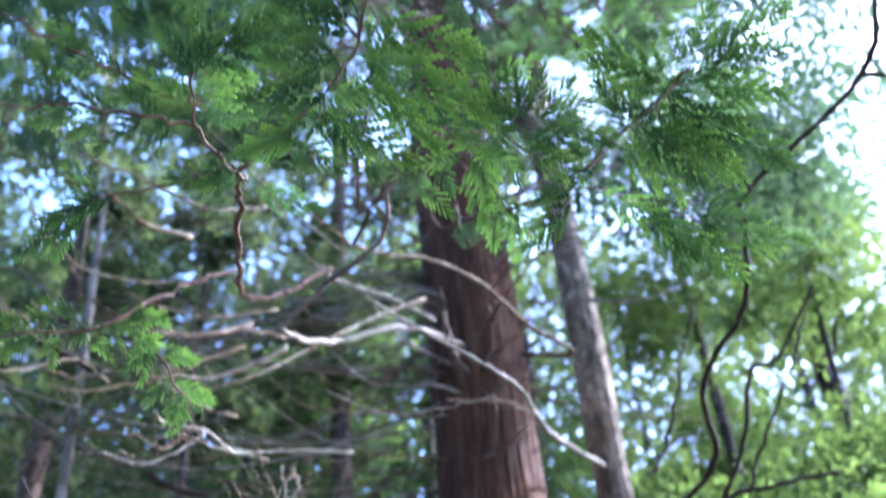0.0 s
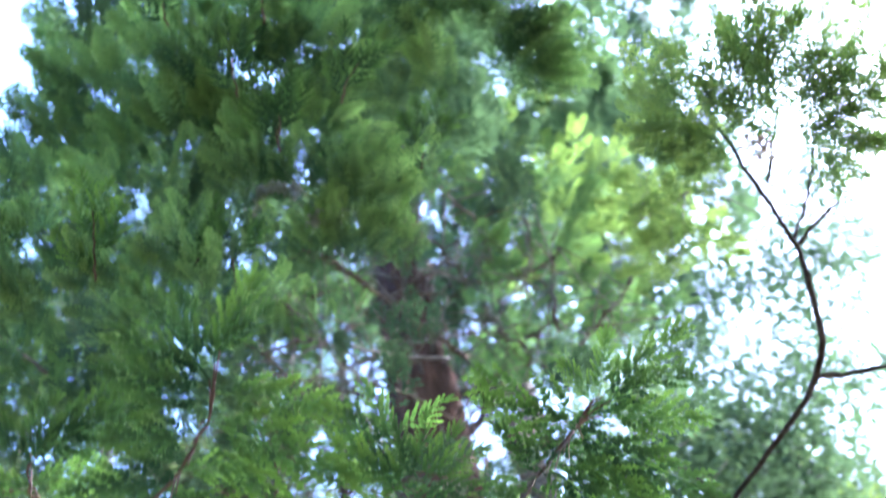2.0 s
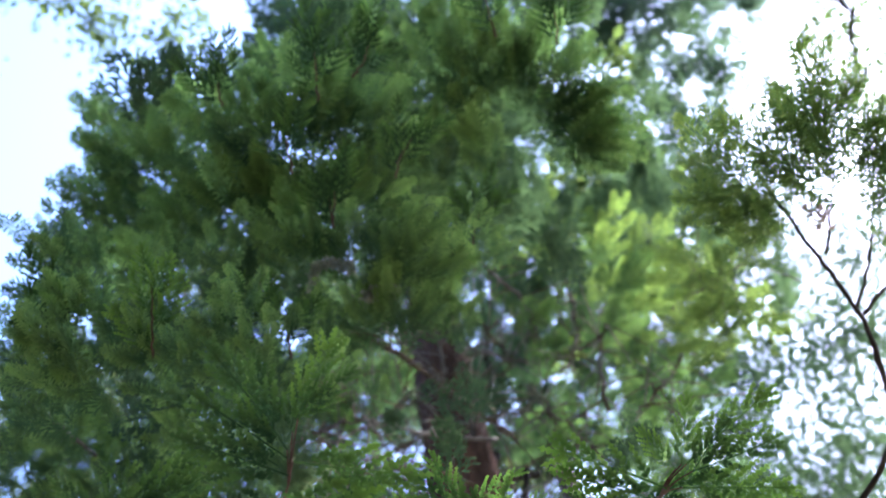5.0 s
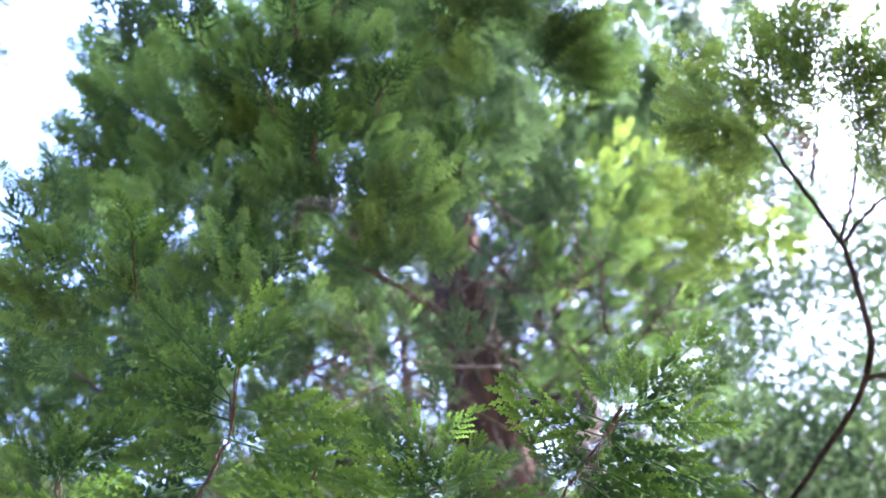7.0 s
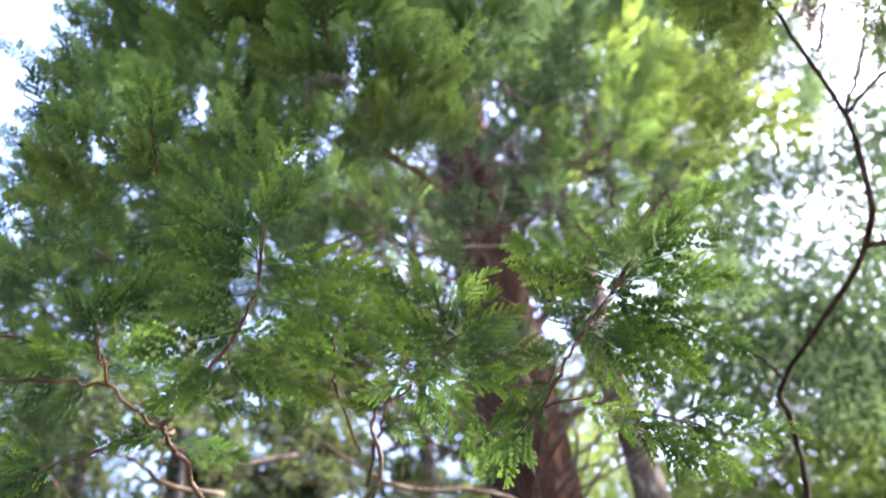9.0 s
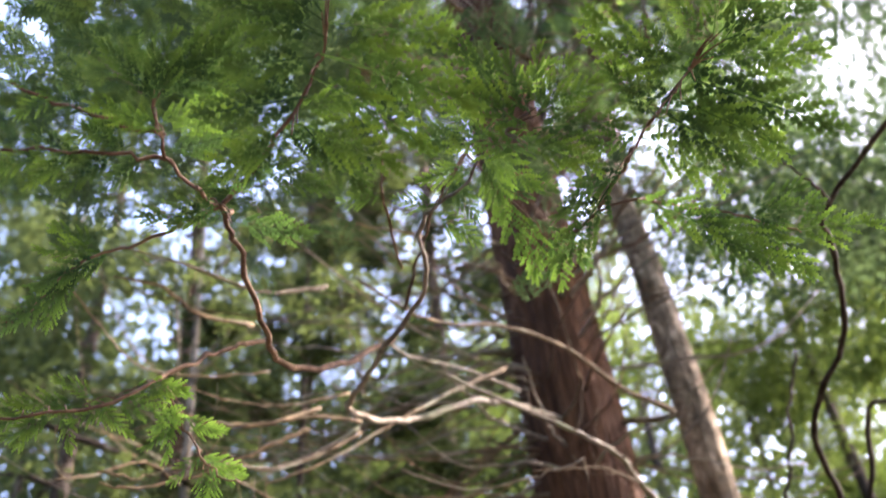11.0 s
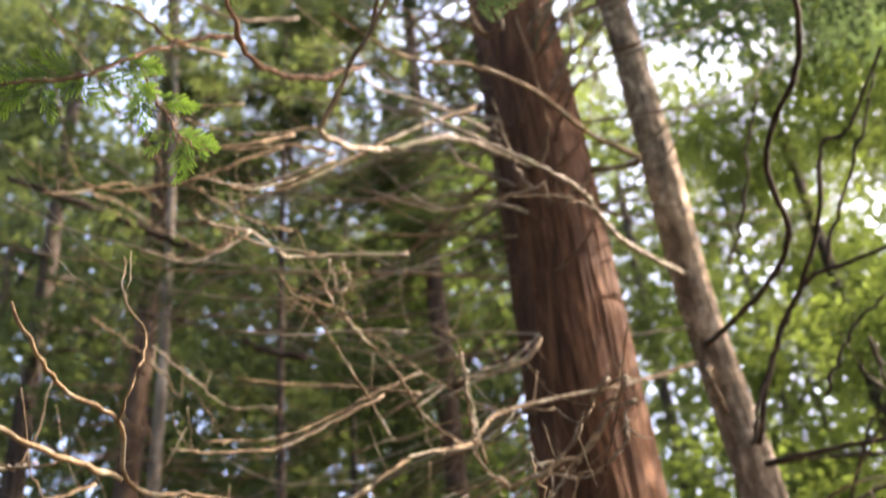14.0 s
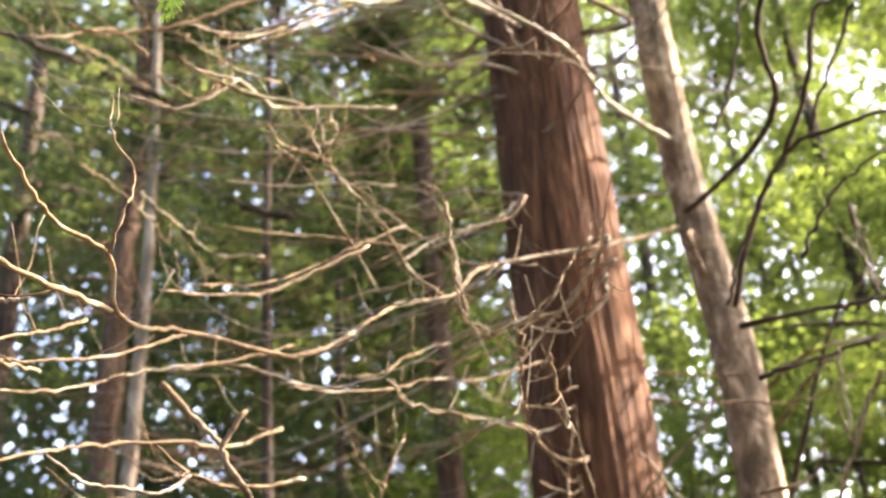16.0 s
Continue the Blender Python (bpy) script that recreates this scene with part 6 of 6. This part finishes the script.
far_tree("conifer", (1.97, 11.5), 20, 2.6, 0.14, M_FAR, M_DARK, 8000, (0.16, 0.36), 12.0, "slim conifer with drooping sunlit boughs", (0, 0), 34)
# the far wood, a deep screen of leaves that closes the distance
wr = np.random.default_rng(99)


def woodland(count, low, high, size, top_of, label):
    """A deep ring sector of leaves between two bearings, uneven and thinning towards its top."""
    a = wr.uniform(low, high, count)
    r = wr.uniform(24, 36, count)
    h = wr.uniform(0, 1, count) ** 0.9
    cells = np.sin(a * 31 + np.sin(r * 0.7) * 2) * np.sin(h * 17 + a * 13) + 0.6 * np.sin(a * 67 + 1) * np.sin(h * 41 + r)
    keep = (wr.uniform(-0.9, 1.9, count) < cells + 0.9) & (wr.uniform(0, 1, count) > np.clip((h - 0.75) * 2.5, 0, 1))
    keep &= (wr.uniform(0, 1, count) < np.clip(0.81 - 0.4 * a, 0.42, 0.89)) | (a > 1.0)
    at = np.stack([np.sin(a) * r, np.cos(a) * r, 0.3 + h * top_of(a)], 1)[keep]
    k = len(at)
    d = wr.normal(size=(k, 3)) + np.array([0, 0, -0.3])
    nn = wr.normal(size=(k, 3)) * 0.7 + np.array([0, -0.5, 0.6])
    tagged(new("far_wood", mesh_of("far_wood", *scatter(LEAF, at, d, nn, wr.uniform(*size, k), wr), M_FAR)), label, "woodland", kind="stuff")


woodland(400000, -1.05, 1.0, (0.22, 0.48), lambda a: 28 - 5 * a + 3 * np.sin(a * 9) + 2 * np.sin(a * 23 + 1), "distant green woodland with the sky between its leaves")
# two unseen rings added to cut the sky light, lower towards the sun
woodland(70000, 2.2, 2 * math.pi - 1.05, (0.5, 1.0), lambda a: 13 + 3 * np.sin(a * 9), "unseen green woodland closing round behind the path")
woodland(22000, 1.0, 2.2, (0.5, 1.0), lambda a: 9 + 2 * np.sin(a * 9), "unseen woodland kept low to let the sun in")

# undergrowth and younger trees that fill the gaps
far_tree("broadleaf_tree", (4.65, 13.46), 13.0, 3.3, 0.08, M_BROAD, M_DARK, 36000, (0.05, 0.09), 1.5, "light-green young broadleaf tree behind the leaning tree", (0, 0), 161)
far_tree("broadleaf_tree", (4.88, 13.09), 9, 2.2, 0.08, M_BROAD, M_DARK, 36000, (0.05, 0.09), 0.8, "light-green young broadleaf tree in the undergrowth", (0, 0), 62)
far_tree("conifer", (-3.18, 11.74), 7, 2.0, 0.09, M_FAR, M_DARK, 3000, (0.16, 0.30), 0.5, "young dark conifer in the wood behind", (0, 0), 63)
# the wood around and behind the path, mostly unseen, added to dim the sky
far_tree("conifer", (-5.5, 2.5), 19, 3.2, 0.22, M_FAR, M_DARK, 12000, (0.26, 0.50), 2.5, "unseen dark conifer beside the path", (0, 0), 35)
far_tree("conifer", (-5.0, -4.5), 20, 3.8, 0.22, M_FAR, M_DARK, 7000, (0.28, 0.55), 2.5, "unseen dark conifer beside the path", (0, 0), 36)
far_tree("conifer", (0.5, -6.5), 20, 3.8, 0.22, M_FAR, M_DARK, 7000, (0.28, 0.55), 2.5, "unseen dark conifer beside the path", (0, 0), 37)
far_tree("conifer", (6.5, -7.5), 20, 3.8, 0.22, M_FAR, M_DARK, 3500, (0.28, 0.55), 2.5, "unseen dark conifer beside the path", (0, 0), 38)
far_tree("broadleaf_tree", (8.5, 6.0), 8.5, 2.6, 0.14, M_BROAD, M_DARK, 9000, (0.07, 0.14), 1.5, "unseen light-green broadleaf tree beside the path", (0, 0), 39)
far_tree("broadleaf_tree", (5.6, 9.5), 12.5, 3.2, 0.14, M_BROAD, M_DARK, 21000, (0.06, 0.11), 5.0, "light-green broadleaf tree with thin leaves", (0, 0), 40)


def overhang(base, blobs, limbs, label, leaves, seed, mat=M_BROAD):
    """A tall broadleaf tree whose thin-leaved branches hang in from above."""
    t = thing("broadleaf_tree", (base[0], base[1], 0), label, "tree")
    top = Vector((base[0], base[1], base[2]))
    stem("trunk", t, [(base[0], base[1], -0.1), (base[0] + 0.1, base[1], base[2] * 0.5), tuple(top)], 0.16, 0.05, M_DARK, seed=seed, sides=12, per=10)
    for i, pts in enumerate(limbs):
        stem("limb", t, [top] + pts, 0.045, 0.012, M_DARK, seed=seed + i + 1, kink=0.02)
    for i, b in enumerate(blobs):
        stem("limb", t, [top.lerp(Vector(b[:3]), 0.9), top.lerp(Vector(b[:3]), 0.95) + Vector((0, 0, 0.1)), b[:3]], 0.008, 0.004, M_DARK, seed=seed + 20 + i, sides=5, per=4)
    r = np.random.default_rng(seed)
    part("crown", mesh_of("crown", *clump(r, [(x, y, z, 1.3 * w) for x, y, z, w in blobs], leaves * 1.1, (0, 0, -0.3), 0.6, (0.05, 0.095), (0, 0, 1), LEAF, 0.8), mat), t, kind="stuff")


overhang((-5.2, 5.0, 14), [(-1.93, 1.68, 11.65, 0.7), (-2.20, 2.26, 11.47, 0.5), (-1.43, 2.12, 11.66, 0.6), (-1.32, 2.82, 11.50, 0.3), (-2.71, 1.58, 11.46, 0.8), (-1.93, 2.73, 11.41, 0.35)],
         [[(-2.79, 1.03, 11.51), (-2.37, 1.58, 11.56), (-2.28, 2.20, 11.46)]], "tall broadleaf tree with pale sunlit thin leaves", 90, 70)
overhang((5.6, 2.5, 13), [(4.08, 1.95, 9.92, 0.6), (4.42, 1.81, 9.78, 0.6), (3.87, 2.55, 9.85, 0.3), (4.15, 2.91, 9.59, 0.35), (4.47, 2.39, 9.59, 0.5), (4.09, 1.23, 10.06, 0.7), (1.60, 1.50, 12.84, 0.5), (2.70, 1.45, 12.65, 0.6)],
         [[(3.84, 1.40, 10.15), (3.87, 2.12, 9.98), (4.03, 2.50, 9.80), (4.11, 3.00, 9.58)], [(3.31, 1.30, 10.38), (3.05, 1.86, 10.37), (2.91, 2.08, 10.36)]], "tall broadleaf tree with pale sunlit thin leaves", 85, 90)
far_tree("conifer", (-6.8, 9.5), 16, 3.0, 0.18, M_FAR, M_DARK, 6500, (0.20, 0.40), 0.8, "dark conifer in the wood behind", (0, 0), 41)
far_tree("conifer", (-4.6, 16.0), 18, 3.6, 0.18, M_FAR, M_DARK, 9500, (0.22, 0.44), 0.8, "dark conifer in the wood behind", (0, 0), 42)
far_tree("broadleaf_tree", (-0.6, 17.5), 14, 3.4, 0.14, M_BROAD, M_DARK, 25000, (0.09, 0.17), 1.0, "yellow-green broadleaf tree deep in the wood", (0, 0), 43)
# three unseen trees set where they shade the cedar and sprays from the sun
far_tree("broadleaf_tree", (5.8, 2.0), 9.3, 2.3, 0.12, M_BROAD, M_DARK, 46000, (0.065, 0.13), 4.6, "unseen broadleaf tree added to shade off the sun", (0, 0), 44)
far_tree("broadleaf_tree", (10.5, -3.5), 17, 3.8, 0.18, M_BROAD, M_DARK, 9000, (0.16, 0.28), 3.0, "unseen broadleaf tree added to shade off the sun", (0, 0), 45)
far_tree("broadleaf_tree", (9.5, 4.6), 13.5, 2.4, 0.16, M_BROAD, M_DARK, 22000, (0.08, 0.15), 10.0, "unseen broadleaf tree added to shade off the sun", (0, 0), 55)
far_tree("conifer", (-2.4, 15.5), 13, 2.4, 0.13, M_FAR, M_DARK, 7000, (0.18, 0.36), 0.8, "young dark conifer in the wood behind", (0, 0), 47)
overhang((5.4, 9.6, 12), [(2.56, 6.05, 8.33, 0.55), (2.91, 6.42, 8.27, 0.55), (3.34, 6.09, 8.26, 0.55), (3.80, 6.05, 8.49, 0.55), (3.80, 5.93, 7.87, 0.55), (3.47, 6.39, 7.89, 0.55), (2.98, 6.45, 7.77, 0.55), (2.50, 6.42, 7.69, 0.55), (3.64, 6.32, 7.55, 0.55), (2.35, 6.62, 8.28, 0.55), (4.20, 5.90, 8.54, 0.55), (3.98, 6.07, 7.61, 0.55), (3.19, 6.25, 8.75, 0.55), (2.93, 5.29, 9.46, 0.32), (3.43, 5.62, 9.69, 0.32), (2.71, 5.38, 9.10, 0.32), (3.84, 5.53, 9.57, 0.32), (3.22, 5.23, 9.78, 0.32),
         (3.57, 6.32, 10.42, 0.5), (4.03, 7.20, 9.50, 0.7), (4.58, 7.22, 9.19, 0.7), (4.80, 5.57, 10.37, 0.5), (4.19, 7.59, 9.03, 0.7),
         (3.43, 7.33, 9.65, 0.6), (3.23, 6.21, 10.62, 0.4), (4.75, 6.71, 9.55, 0.4), (3.86, 5.97, 10.55, 0.4), (3.09, 7.76, 9.36, 0.5)],
         [[(4.63, 7.35, 9.02), (4.31, 7.19, 9.36), (3.96, 7.05, 9.67)]], "broadleaf tree with green leaves", 52, 110, M_THIN)
overhang((7.5, 9.0, 13), [(4.23, 5.76, 10.25, 0.40), (4.59, 5.53, 10.21, 0.40), (4.90, 5.79, 9.85, 0.40), (4.45, 6.05, 9.93, 0.40), (4.84, 6.20, 9.59, 0.40), (4.62, 6.52, 9.47, 0.40), (5.16, 6.42, 9.19, 0.40), (4.28, 6.49, 9.69, 0.40), (5.00, 5.41, 10.04, 0.40),
         (4.83, 6.19, 12.49, 0.5), (4.22, 6.12, 12.78, 0.5), (5.41, 6.91, 11.76, 0.5), (4.53, 7.21, 11.99, 0.5), (6.07, 6.79, 11.46, 0.6), (6.13, 7.78, 10.66, 0.7)] + [
         (5.84, 8.61, 10.08, 0.7), (5.20, 8.71, 10.40, 0.6), (4.22, 7.10, 12.19, 0.4), (5.84, 5.81, 12.19, 0.6), (5.47, 6.85, 11.79, 0.7), (4.72, 7.09, 12.01, 0.6), (4.05, 7.77, 11.81, 0.6)] + [(4.47, 5.93, 12.81, 0.7), (5.26, 6.23, 12.29, 0.6), (5.84, 6.35, 11.91, 0.6), (4.44, 7.91, 11.53, 0.95), (5.25, 8.00, 11.04, 0.95), (4.58, 7.71, 11.27, 0.6), (5.36, 7.28, 11.18, 0.5), (4.90, 6.12, 12.53, 0.5), (5.76, 5.75, 12.30, 0.5), (6.16, 6.45, 11.66, 0.4), (4.62, 5.57, 12.93, 0.5), (4.32, 7.52, 11.54, 0.4), (4.14, 5.37, 13.22, 0.5), (5.13, 5.56, 12.71, 0.5)],
         [], "broadleaf tree with thin bluish-green leaves against the sky", 60, 130, M_THIN)

# ---- small growths and broken twigs ----
M_DRYLEAF = leaf("withered_leaves", (0.16, 0.12, 0.07), (0.30, 0.24, 0.16), (0.45, 0.38, 0.27), (0.3, 0.24, 0.15), 0.3)
for pts in ([(-0.07, 1.91, 5.04), (-0.04, 1.86, 5.07), (0.02, 1.86, 5.08), (0.07, 1.88, 5.07)], [(0.11, 2.01, 5.11), (0.16, 1.99, 5.13), (0.21, 2.00, 5.12)]):
    line = np.array([q[:] for q in smooth_line(pts, 10)])
    at = line[rng.integers(0, len(line), 240)] + rng.normal(size=(240, 3)) * 0.009
    part("lichen", mesh_of("lichen", *scatter(LEAF, at, rng.normal(size=(240, 3)) + np.array([0, 0, -0.6]), rng.normal(size=(240, 3)), rng.uniform(0.012, 0.03, 240), rng), M_MOSS), cedar, "grey-green hanging lichen", "stuff")
tuft = np.array((1.55, 1.70, 4.92))
at = tuft + rng.normal(size=(60, 3)) * np.array([0.022, 0.022, 0.028])
part("withered_leaves", mesh_of("withered_leaves", *scatter(LEAF, at, rng.normal(size=(60, 3)) + np.array([-0.6, 0, -0.9]), rng.normal(size=(60, 3)), rng.uniform(0.018, 0.04, 60), rng), M_DRYLEAF), pale, "bunch of withered brown leaves", "stuff")
BROKEN = []
BROKEN += [([(1.68, 5.98, 4.48), (1.61, 5.77, 4.25), (1.65, 5.76, 4.03)], 0.022, 0.012)]
BROKEN += [([(1.93, 6.22, 3.22), (2.16, 5.72, 3.46), (2.37, 5.40, 3.46)], 0.012, 0.006)]
BROKEN += [([(1.90, 6.15, 3.46), (2.15, 5.80, 3.56), (2.46, 5.57, 3.53)], 0.012, 0.006)]
for i, (pts, r0, r1) in enumerate(BROKEN):
    stem("broken_twig", pale, pts, r0, r1, M_DEAD, "bare broken twig", seed=1500 + i, sides=7, kink=0.006)
far_tree("slender_tree", (-1.32, 9.19), 14, 1.6, 0.065, M_FAR, M_DARK, 5500, (0.16, 0.30), 7.5, "slender dark-barked young tree", (0.05, 0), 60)
